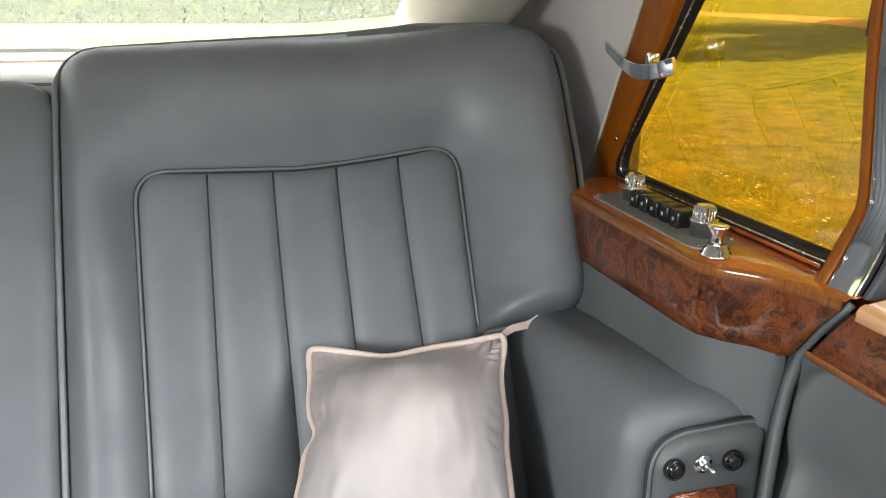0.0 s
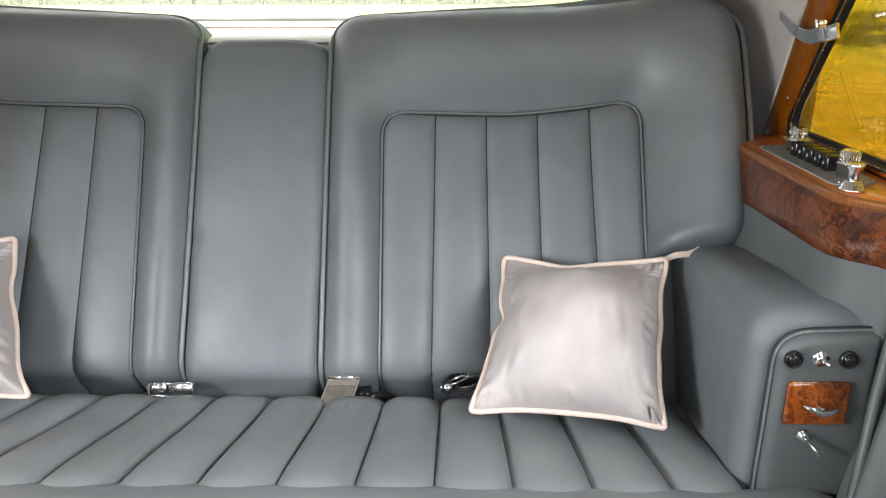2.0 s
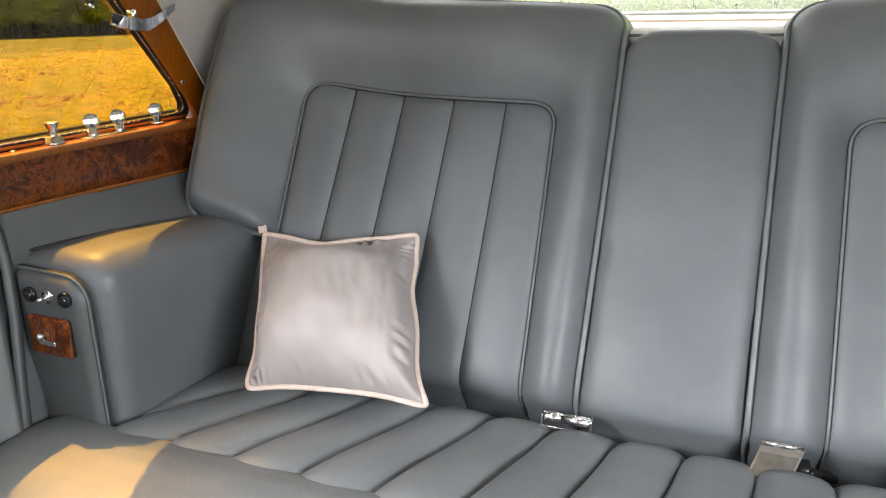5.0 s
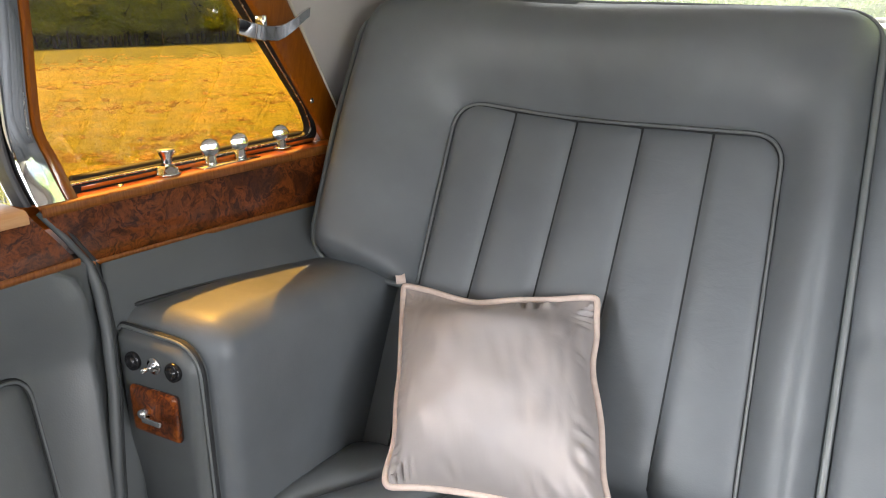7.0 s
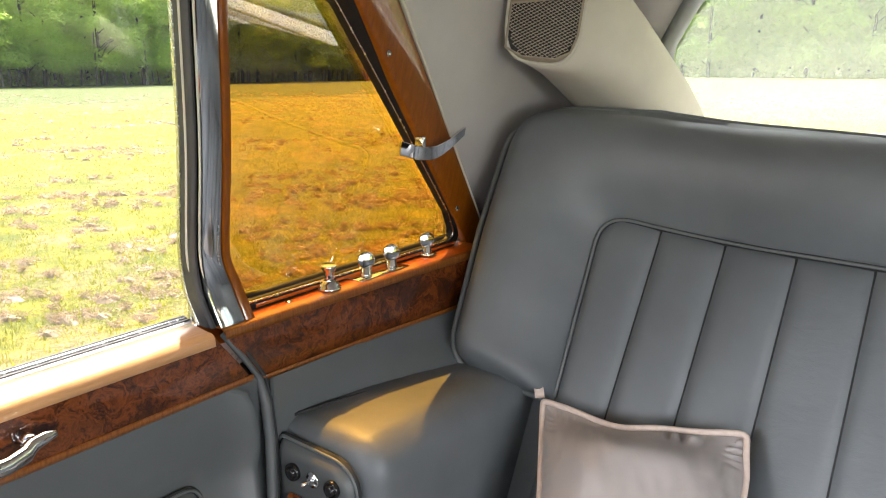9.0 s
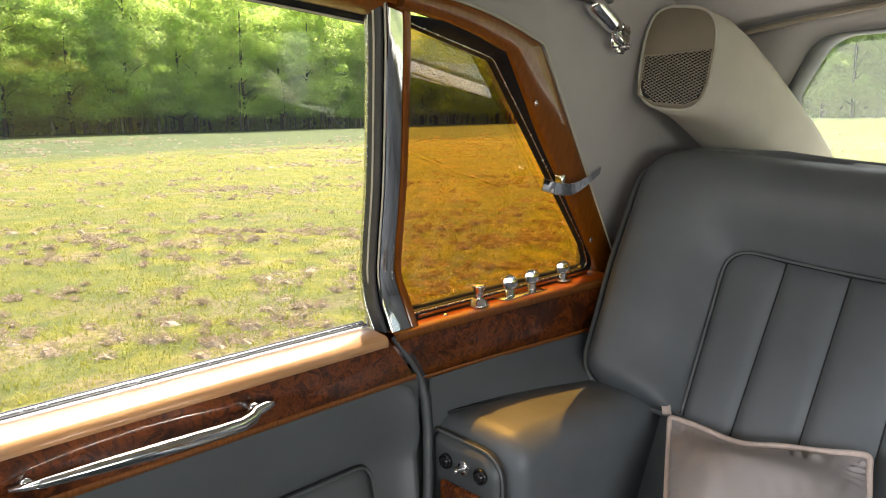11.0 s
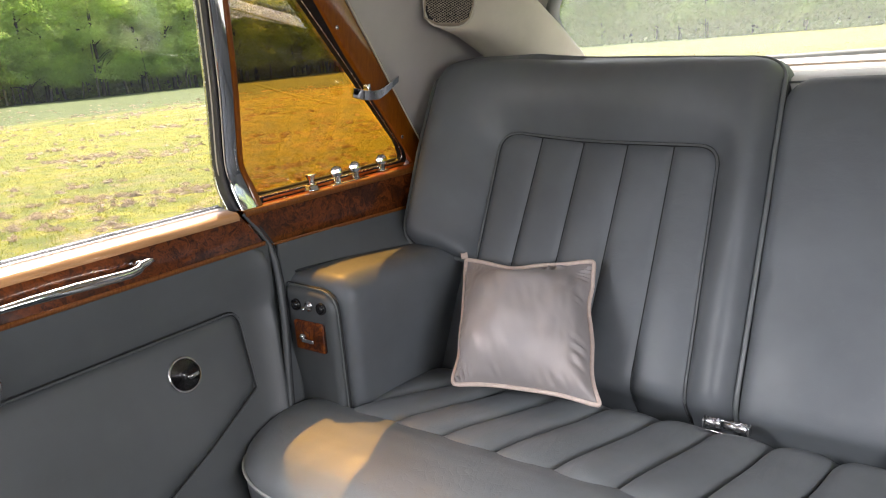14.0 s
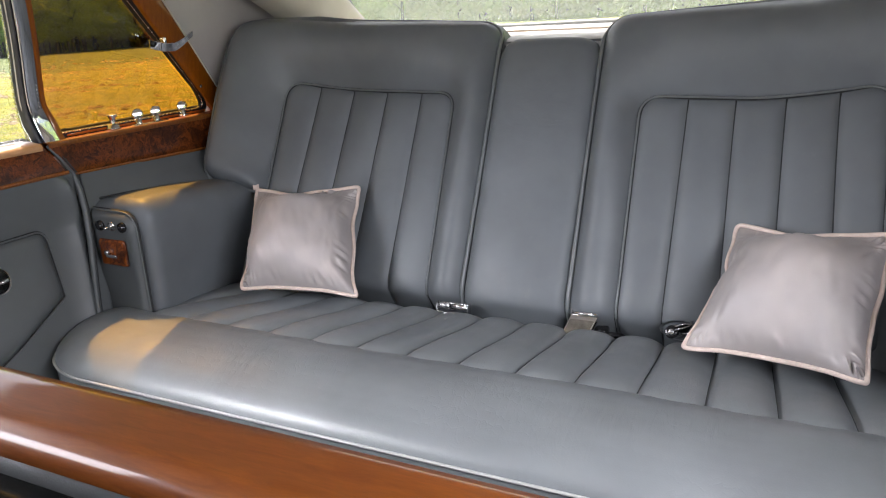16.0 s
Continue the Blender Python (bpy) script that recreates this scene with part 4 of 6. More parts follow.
def build_cushion():
    # front roll: profile of (distance behind the front, height)
    prof = [(0.212, 0.452), (0.200, 0.468), (0.182, 0.479), (0.155, 0.486), (0.13, 0.4885), (0.10, 0.4885), (0.08, 0.487), (0.06, 0.4835), (0.04, 0.4785), (0.022, 0.471), (0.010, 0.463), (0.003, 0.455), (0.0, 0.447)]
    prof = [(p.x, p.y) for p in refine(prof, 0.006, False)]
    rows = []
    nx = 150
    for i in range(nx + 1):
        x = -0.672 + 1.344 * i / nx
        fx = math.copysign(abs(2 * i / nx - 1) ** 0.85, 2 * i / nx - 1)
        x = fx * 0.672
        end = turned(0.6725 - abs(x), 0.05)
        row = []
        for b, z in prof:
            y = FRONT_Y + b + front_pull(x) * (1 - b / 0.212 * 0.9)
            w = noise.noise((x * 5, b * 14, 2)) * 0.0022 + noise.noise((x * 38, b * 10, 7)) * 0.0011 * smooth01((0.12 - b) / 0.06)
            row.append((x, y, 0.438 + (z - 0.438) * (0.25 + 0.75 * end) + w * end))
        rows.append(row)
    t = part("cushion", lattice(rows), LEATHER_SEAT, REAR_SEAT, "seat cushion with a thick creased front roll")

    def seam_x(k, y):
        f = (-0.20 - y) / 0.18
        x = lerp(0.036 + 0.0735 * k, 0.010 + 0.0815 * k, f)
        return max(-0.576, min(0.576, x)) if abs(k) < 8 else math.copysign(0.578, k)

    for k in range(-8, 8):
        rows = []
        for j in range(31):
            y = -0.118 - 0.315 * j / 30
            x0, x1 = seam_x(k, y), seam_x(k + 1, y)
            row = []
            for i in range(13):
                f = i / 12
                roll = (1 - abs(2 * f - 1) ** 2.8) ** 0.8 * min(1, (x1 - x0) / 0.06)
                fade = turned(y + 0.44, 0.03) if y < -0.41 else 1
                ends = turned(-0.112 - y, 0.05)
                x = lerp(x0, x1, f)
                row.append((x, y, cushion_z(y) + (0.0155 * roll * fade * (0.4 + 0.6 * smooth01((-0.13 - y) / 0.12)) - 0.004) * ends + 0.0012 * noise.noise((x * 30, y * 22, 1.7)) * roll))
            rows.append(row)
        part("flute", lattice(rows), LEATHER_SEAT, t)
        if k > -8:
            part("seam", tube([(seam_x(k, -0.13 - 0.30 * j / 14), -0.13 - 0.30 * j / 14, cushion_z(-0.13 - 0.30 * j / 14) - 0.0045) for j in range(15)], 0.0012, 5), SEAM_SHADE, t)

    def face(z0, z1, b0, b1, name):
        rows = []
        for i in range(101):
            x = math.copysign(abs(2 * i / 100 - 1) ** 0.85, 2 * i / 100 - 1) * 0.672
            rows.append([(x, FRONT_Y + front_pull(x) + b0 + (b1 - b0) * j / 6 - 0.003 * math.sin(math.pi * j / 6), z0 + (z1 - z0) * j / 6) for j in range(7)])
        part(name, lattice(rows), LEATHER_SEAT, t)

    face(0.447, 0.383, 0.002, 0.006, "front_band")
    face(0.381, 0.20, 0.006, 0.03, "front_valance")
    for z, b, m in ((0.447, 0.0, PALE_PIPING), (0.382, 0.004, PALE_PIPING)):
        pts = []
        for i in range(101):
            x = math.copysign(abs(2 * i / 100 - 1) ** 0.85, 2 * i / 100 - 1) * 0.674
            pts.append((x, FRONT_Y + front_pull(x) + b - 0.0015, z))
        part("front_piping", tube(pts, 0.0021, 7), m, t)
    part("base", box(-0.66, 0.66, -0.52, -0.10, 0.06, 0.40), CARPET, t)


build_cushion()


# ---------------------------------------------------------------- side armrests
def build_armrest(s, label):
    t = thing("side_armrest", label, "armrest", "side armrests")
    x_in, x_out, top = 0.566, 0.693, 0.669

    def section(inset, y):
        r = 0.036
        sag = 0.023 * smooth01((y + 0.36) / 0.30)
        pts = [(x_in + inset, 0.36), (x_in + inset, 0.45), (x_in + inset, 0.55), (x_in + inset, top - inset - sag - r)]
        for j in range(1, 10):
            a = j / 10 * math.pi / 2
            pts.append((x_in + inset + r * (1 - math.cos(a)), top - inset - sag - r + r * math.sin(a)))
        pts += [(x_in + inset + r, top - inset - sag), (0.625, top - inset - sag + 0.002), (0.655, top - inset - sag), (x_out, top - inset - sag - 0.006)]
        return [(s * x, y, z + 0.0012 * noise.noise((x * 12, y * 14, s)) * (inset == 0)) for x, z in pts]

    rows = [section(0, -0.04 - 0.34 * k / 24) for k in range(25)]
    for k in range(1, 8):
        a = k / 7 * math.pi / 2
        rows.append(section(0.020 * (1 - math.cos(a)), -0.38 - 0.024 * math.sin(a)))
    part("body", lattice(rows), LEATHER, t)
    # front panel, padded, with a piped edge
    poly = refine(rounded([(x_in + 0.018, 0.36), (x_in + 0.018, top - 0.019), (0.686, top - 0.015), (0.690, 0.36)], [0, 0.034, 0.008, 0], 10), 0.02)

    def place(u, v, w):
        return (s * u, -0.404 - w, v)

    part("front_panel", quilt(poly, None, place, lambda u, v, d, dh: 0.002 + 0.014 * turned(d, 0.012), 0.005, 0.012), LEATHER_DOOR, t)
    part("front_piping", tube([place(p[0], p[1], 0.0072) for p in poly], 0.0017, 7, True), PIPING, t)
    # dark cord that paints shade round the piping
    part("front_shade", tube([place(p[0], p[1], 0.0048) for p in poly], 0.0030, 6, True), SEAM_SHADE, t)
    fy = -0.420
    d = 0.008 if s < 0 else 0.0
    for x in (0.598 + d, 0.650 + d):
        part("push_button", lathe([(0.0088, 0), (0.0090, 0.0025), (0.0086, 0.0042), (0.0074, 0.0050), (0.0064, 0.0046), (0.0060, 0.0034), (0.0053, 0.0034), (0.0051, 0.0062), (0.0042, 0.0070), (0, 0.0072)], (s * x, fy, 0.627), (0, -1, 0.05), 28), BLACK, t, "glossy black push button")
    sw = part("toggle_switch", lathe([(0.0082, 0), (0.0082, 0.0014), (0.0074, 0.0022), (0.0050, 0.0024), (0.0046, 0.0044), (0.0030, 0.0052)], (s * (0.624 + d), fy, 0.627), (0, -1, 0), 24), CHROME, t, "small chrome toggle switch")
    part("lever", tube([(s * (0.624 + d), fy - 0.004, 0.627), (s * (0.6258 + d), fy - 0.008, 0.6262), (s * (0.6275 + d), fy - 0.0115, 0.6258), (s * (0.6280 + d), fy - 0.0125, 0.6257)], [0.0015, 0.0019, 0.0025, 0.0012], 10), CHROME, sw)
    plate = part("ashtray_lid", box(*sorted((s * (0.596 + d), s * (0.657 + d))), fy - 0.007, fy + 0.002, 0.557, 0.604, 0.0045, 3), WOOD_RED, t, "small burr walnut ashtray lid")
    cx = s * (0.626 + d)
    if s < 0:
        part("pull", blend(lathe([(0.0048, 0), (0.0042, 0.005), (0.0040, 0.009), (0.0020, 0.0105), (0, 0.0108)], (cx - 0.007, fy - 0.006, 0.583), (0, -1, 0), 18),
                           box(cx - 0.008, cx + 0.016, fy - 0.0145, fy - 0.0105, 0.5745, 0.5800, 0.0010), box(cx - 0.006, cx + 0.000, fy - 0.0115, fy - 0.006, 0.5755, 0.5790, 0.0008)), CHROME, plate, "small flat chrome pull")
    else:
        part("pull", blend(lathe([(0.0045, 0), (0.0035, 0.006), (0.0035, 0.010)], (cx, fy - 0.006, 0.579), (0, -1, 0), 14),
                           tube([(cx - 0.017, fy - 0.013, 0.5835), (cx - 0.008, fy - 0.016, 0.581), (cx, fy - 0.017, 0.577), (cx + 0.008, fy - 0.016, 0.5775), (cx + 0.018, fy - 0.014, 0.5815)], [0.0012, 0.0028, 0.0038, 0.0030, 0.0012], 9)), CHROME, plate, "winged chrome pull")
    if s > 0:
        sw = part("toggle_switch", lathe([(0.0075, 0), (0.0075, 0.002), (0.0052, 0.003), (0.0052, 0.006), (0.003, 0.007)], (0.620, fy, 0.543), (0, -1, 0), 6), CHROME, t, "chrome toggle switch with a hexagonal nut")
        part("lever", tube([(0.620, fy - 0.007, 0.543), (0.625, fy - 0.014, 0.538), (0.629, fy - 0.021, 0.532)], [0.0013, 0.0017, 0.0026], 8), CHROME, sw)
    return t


build_armrest(-1, "grey leather armrest with push buttons and a wooden ashtray")
build_armrest(1, "grey leather armrest with push buttons, wooden ashtray and toggle switches")


# ---------------------------------------------------------------- side trim above the armrests
def build_side(s):
    tag = "left" if s < 0 else "right"
    side = thing("wall_" + tag, "grey leather side trim under a varnished wooden capping", "side trim", kind="structure")
    # plan of the capping's inner edge, from the seat back forward
    if s < 0:
        plan = [(0.676, -0.05), (0.681, -0.11), (0.688, -0.25), (0.691, -0.35), (0.693, -0.462)]
    else:
        plan = [(0.634, -0.05), (0.636, -0.141), (0.637, -0.345), (0.640, -0.368), (0.652, -0.386), (0.668, -0.402), (0.682, -0.430), (0.690, -0.462)]
    plan = [(p[0], p[1]) for p in refine(plan, 0.012, False)]
    low_z, top_z = 0.7125, 0.7745
    def low(y):
        """Lower edge of the wood, which sinks towards the seat back."""
        return lerp(low_z, low_z - 0.0085, max(0.0, min(1.0, (y + 0.42) / 0.33)))

    # leather under the wood
    rows = []
    for x, y in plan:
        yy = max(y, -0.418)
        xw = min(x, 0.686)
        foot = min(xw, lerp(0.631, 0.690, min(1, max(0, (-0.165 - yy) / 0.225))))
        rows.append([(s * lerp(foot, xw + 0.002, min(1, f * 1.2) ** 0.7), yy, lerp(0.638, low(yy) + 0.002, f)) for f in (0, 0.15, 0.3, 0.5, 0.7, 0.85, 1)])
    part("leather_panel", lattice(rows), LEATHER_DOOR, side, "padded grey leather panel")
    # burr fascia: its front end slopes, longer at the top
    rows = []
    for x, y in plan:
        row = []
        for j in range(8):
            f = j / 7
            yy = max(y, lerp(-0.420, -0.463, f))
            bow = 0.002 * math.sin(math.pi * f)
            row.append((s * (x - bow + (0.004 if f == 0 else 0)), yy, lerp(low(y), top_z - 0.003, f)))
        row.append((s * (x + 0.0015), row[-1][1], top_z - 0.0008))
        rows.append(row)
    part("fascia", lattice(rows), BURL, side, "polished burr walnut fascia")
    rows = []
    for x, y in plan:
        rows.append([(s * (x + 0.001), y, top_z - 0.001), (s * (x + 0.004), y, top_z + 0.0006), (s * 0.712, y, top_z + 0.0006), (s * 0.734, y, top_z + 0.0006), (s * 0.735, y, top_z - 0.03)])
    part("capping", lattice(rows), WOOD, side, "orange varnished walnut capping")
    # narrow light cross-banding along the edge of the capping
    rows = [[(s * (x + o), y, top_z + dz) for o, dz in ((-0.0005, -0.0085), (-0.0022, -0.0082), (-0.0022, -0.0012), (-0.0010, 0.0006), (0.005, 0.0010))] for x, y in plan]
    part("edge_banding", lattice(rows), BANDING, side, "striped cross-banding along the fascia")
    if s < 0:
        rows = [[(s * (x + o), max(y, lerp(-0.420, -0.463, dz / 0.062)), low(y) + dz) for o, dz in ((0.002, -0.0002), (-0.0010, 0.0002), (-0.0014, 0.003), (-0.0015, 0.0052), (-0.0002, 0.0056))] for x, y in plan]
        part("lower_banding", lattice(rows), BANDING, side, "striped cross-banding along the fascia")
    # rubber and wooden bead at the foot of the window
    part("window_bead", tube([(s * 0.7215, -0.07 - 0.335 * j / 10, 0.779) for j in range(11)], 0.0045, 8), WOOD, side)
    part("window_seal", tube([(s * 0.7295, -0.07 - 0.335 * j / 10, 0.783) for j in range(11)], 0.006, 8), RUBBER, side)
    # rolled leather edge beside the door
    line = [(0.697, -0.463, 0.770), (0.692, -0.445, 0.742), (0.687, -0.428, 0.716), (0.680, -0.426, 0.69), (0.675, -0.427, 0.655), (0.667, -0.435, 0.60), (0.655, -0.452, 0.53), (0.645, -0.466, 0.46), (0.63, -0.48, 0.36)]
    flat = refine([Vector((x + 0.009 * smooth01((0.735 - z) / 0.03), y + 0.002, z)) for x, y, z in line], 0.01, False)
    part("edge_roll", tube([(s * p.x, p.y, p.z) for p in flat], [lerp(0.0052, 0.0030, smooth01((p.z - 0.69) / 0.04)) for p in flat], 10), LEATHER_DOOR, side)
    # dark cord put in for the shade of the gap
    part("edge_gap_shade", tube([(s * (p.x - 0.0005), p.y + 0.0062, p.z) for p in flat], 0.0022, 6), SEAM_SHADE, side)
    rows = [[(s * (x + 0.06), y + 0.02 + 0.40 * k, z) for k in (0, 1)] for x, y, z in line]
    part("armrest_seam", tube([(s * lerp(0.688, 0.634, k / 12), lerp(-0.390, -0.175, k / 12), 0.6655 - 0.023 * smooth01((lerp(-0.390, -0.175, k / 12) + 0.36) / 0.30)) for k in range(13)], 0.0020, 6), SEAM_SHADE, side)
    part("inner_wall", lattice(rows), SEAM_SHADE, side)
    # lower body side behind the trim
    part("outer_skin", box(*sorted((s * 0.746, s * 0.764)), -0.48, 0.60, 0.0, 0.762, 0.004), PAINT, side)
    return side


build_side(-1)
build_side(1)


def frame_x(z):
    return 0.704 - 0.19 * (z - 0.83)


def glass_x(z):
    return 0.730 - 0.136 * (z - 0.79)


def build_quarter(s):
    tag = "1" if s < 0 else "2"
    w = thing("window_" + tag, "amber tinted quarter window in a varnished walnut frame", "window", kind="structure")
    opening = rounded([(-0.445, 0.785), (-0.072, 0.785), (-0.095, 0.823), (-0.322, 1.065), (-0.462, 1.097)], [0.004, 0.016, 0.02, 0.022, 0.004], 8)
    opening = refine(opening, 0.02)
    centre = Vector((-0.29, 0.92))

    def grow(p, d):
        return p + (p - centre).normalized() * d

    def at_glass(u, v, w_):
        return (s * (glass_x(v) - w_), u, v)

    part("pane", slab([grow(p, 0.012) for p in opening], at_glass, 0.004), AMBER, w, "amber tinted glass", smooth=False)
    # rubber seal steps from the glass in to the wood
    inner = [grow(p, 0.0) for p in opening]
    outer = [grow(p, 0.016) for p in opening]
    def seal_x(p, f):
        # against the post the seal stays down beside the glass
        if p[0] < -0.43:
            return s * (glass_x(p[1]) - 0.010)
        return s * lerp(glass_x(p[1]) - 0.014, frame_x(p[1]) + 0.004, f)

    rows = [[at_glass(p[0], p[1], 0.004) for p in inner], [at_glass(p[0], p[1], 0.010) for p in inner]]
    for d, f in ((0.004, 0.25), (0.008, 0.75), (0.012, 0.9), (0.016, 1.0)):
        rows.append([(seal_x(q, f), q[0], q[1]) for q in [grow(p, d) for p in opening]])
    rows = [[r[i] for r in rows] for i in range(len(opening))]
    rows.append(rows[0])
    part("seal", lattice(rows), RUBBER, w)
    part("bright_line", tube([(s * (glass_x(p[1]) - 0.0135), p[0], p[1]) for p in [grow(q, 0.002) for q in opening]], 0.0012, 6, True), STEEL, w)
    # sloping rear pillar in plain veneer, mitred into the top rail
    def head(f):
        return Vector((lerp(-0.262, -0.478, f), 1.083 + 0.038 * (1 - (1 - f) ** 2)))

    def under(f):
        return Vector((lerp(-0.319, -0.478, f), lerp(1.073, 1.106, f) + 0.004 * math.sin(math.pi * f)))

    def frame_row(a, b):
        row = [(s * (frame_x(a.y) + 0.010), a.x, a.y)]
        for g, o in ((0, 0.0015), (0.04, 0.0), (0.3, -0.0012), (0.6, -0.0014), (0.88, -0.0006), (0.97, 0.0008), (1, 0.0025)):
            p = a.lerp(b, g)
            row.append((s * (frame_x(p.y) + o), p.x, p.y))
        row.append((s * (frame_x(b.y) + 0.014), b.x, b.y))
        return row

    rows = []
    for j in range(24):
        f = (j - 3) / 20
        rows.append(frame_row(Vector((lerp(-0.082, -0.319, f), lerp(0.812, 1.073, f))), Vector((lerp(-0.012, -0.262, f), lerp(0.795, 1.083, f)))))
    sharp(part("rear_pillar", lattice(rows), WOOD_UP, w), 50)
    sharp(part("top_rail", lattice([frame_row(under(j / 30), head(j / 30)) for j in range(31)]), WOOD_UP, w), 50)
    edge = [(lerp(-0.018, -0.260, k / 10), lerp(0.797, 1.0835, k / 10)) for k in range(11)] + [tuple(head(k / 12)) for k in range(1, 13)]
    # cream tube painting the light caught by the wood's edge
    part("lit_edge", tube([(s * (frame_x(z) - 0.0002), y, z + 0.0008) for y, z in edge], 0.0021, 6), CREAM, w, "thin pale line for the lit edge of the wood")
    # lined return behind the rail, up to the roof lining
    rows = []
    for k in range(21):
        p = head(k / 20)
        rows.append([(s * (frame_x(p.y) + 0.012), p.x, p.y - 0.006), (s * (frame_x(p.y) + 0.004), p.x, p.y + 0.002), (s * 0.655, p.x, p.y + 0.020), (s * 0.650, p.x, 1.175)])
    part("lined_return", lattice(rows), LINING, w)
    part("lined_return", box(*sorted((s * 0.657, s * 0.70)), -0.502, -0.470, 1.126, 1.176), LINING, w)
    # post between the quarter window and the door: bright strip and wooden strip that kick inwards at the foot
    line = [(0.6665, -0.4755, 1.124), (0.6715, -0.4705, 1.08), (0.680, -0.4655, 1.03), (0.694, -0.459, 0.94), (0.7055, -0.4572, 0.87), (0.7105, -0.4555, 0.838), (0.7100, -0.4515, 0.815), (0.7055, -0.4480, 0.793), (0.700, -0.4450, 0.775)]
    line = [Vector(p) for p in line]
    smooth_line = []
    for i in range(len(line) - 1):
        for k in range(5):
            p0, p1, p2, p3 = line[max(0, i - 1)], line[i], line[i + 1], line[min(len(line) - 1, i + 2)]
            q = k / 5
            smooth_line.append(0.5 * ((2 * p1) + (p2 - p0) * q + (2 * p0 - 5 * p1 + 4 * p2 - p3) * q * q + (3 * p1 - p0 - 3 * p2 + p3) * q ** 3))
    smooth_line.append(line[-1])
    post = thing("post_" + tag, "chrome and walnut post between the rear door and the quarter window", "post", kind="structure")
    def strip(name, section, material, label=""):
        return sharp(part(name, lattice([[(s * (p.x + o), p.y + a * (1 + 0.28 * smooth01((0.84 - p.z) / 0.04)), p.z) for a, o in section] for p in smooth_line]), material, post, label), 30)

    strip("bright_strip", ((-0.0118, 0.010), (-0.0118, 0.0002), (-0.0110, -0.0006), (-0.0100, -0.0008), (0.0080, -0.0008), (0.0090, -0.0004), (0.0095, 0.0006), (0.0095, 0.016)), CHROME, "bright chrome post cover")
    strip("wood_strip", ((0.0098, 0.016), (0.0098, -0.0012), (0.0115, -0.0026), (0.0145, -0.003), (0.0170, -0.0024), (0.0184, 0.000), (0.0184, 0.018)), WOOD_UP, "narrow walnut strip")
    strip("bright_channel", ((-0.0160, 0.0275), (-0.0174, 0.0270), (-0.0176, 0.0225), (-0.0165, 0.0215)), STEEL)
    strip("rubber_strip", ((-0.0172, 0.0215), (-0.0177, 0.010), (-0.0170, 0.006), (-0.0155, 0.0040), (-0.0138, 0.0038), (-0.0126, 0.0052), (-0.0122, 0.022)), GREY_RUBBER)
    part("pale_strip", tube([(s * (p.x + 0.0012), p.y - 0.0123, p.z) for p in smooth_line], 0.0011, 6), CREAM, post)
    part("bright_line", tube([(s * (p.x + 0.0125), p.y - 0.0176, p.z) for p in smooth_line], 0.0013, 6), CREAM, post)
    part("core", lattice([[(s * (p.x + 0.020), p.y + a, p.z) for a in (-0.0170, 0.0180)] for p in smooth_line[:28]]), BLACK, post)
    # courtesy hook on the rear pillar: curved chrome bar with a turned-up end
    hx = lambda y, z, o: (s * (frame_x(z) - o), y, z)
    hook = thing("pillar_hook", "curved chrome hook screwed to the walnut pillar", "hook", "pillar hooks")
    pts = [(-0.220, 0.918, 0.000), (-0.211, 0.914, 0.008), (-0.200, 0.911, 0.013), (-0.185, 0.9095, 0.015), (-0.174, 0.910, 0.016), (-0.167, 0.913, 0.019), (-0.158, 0.919, 0.023), (-0.148, 0.927, 0.026), (-0.139, 0.932, 0.027)]
    rows = []
    for y, z, o in [tuple(p) for p in refine([Vector(p) for p in pts], 0.006, False)]:
        h = 0.0078 if y < -0.17 else 0.0078 - 0.0025 * (y + 0.17) / 0.03
        rows.append([hx(y, z + dz, o + do) for dz, do in ((-h, 0.0012), (-h * 0.9, 0.002), (h * 0.9, 0.002), (h, 0.0012), (h, -0.0015), (-h, -0.0015))])
    sharp(part("bar", lattice(rows, True, True), CHROME, hook), 30)
    part("bracket", box(*sorted((s * (frame_x(0.925) - 0.012), s * frame_x(0.925))), -0.196, -0.189, 0.914, 0.929, 0.0015), CHROME, hook)
    for y, z in ((-0.262, 1.018), (-0.090, 0.829)):
        part("screw", screw((s * (frame_x(z) - 0.003), y, z), (-s, 0, 0.1)), STEEL, w)
    return w


build_quarter(-1)
build_quarter(1)

# ---------------------------------------------------------------- rear doors
def door_x(z):
    """Inner face of the door: leans out towards the waist and in towards the sill."""
    if z > 0.72:
        return 0.692
    if z > 0.63:
        return lerp(0.704, 0.692, (z - 0.63) / 0.09)
    return lerp(0.650, 0.704, max(0, (z - 0.44) / 0.19)) if z > 0.44 else lerp(0.60, 0.650, max(0, (z - 0.1) / 0.34))


def door_edge(z):
    """The rear edge of the door."""
    line = [(0.10, -0.495), (0.46, -0.460), (0.53, -0.444), (0.60, -0.428), (0.655, -0.420), (0.716, -0.432), (0.742, -0.452), (0.776, -0.473)]
    for (z0, y0), (z1, y1) in zip(line, line[1:]):
        if z <= z1:
            return lerp(y0, y1, (z - z0) / (z1 - z0))
    return -0.475


FRONT = -1.32


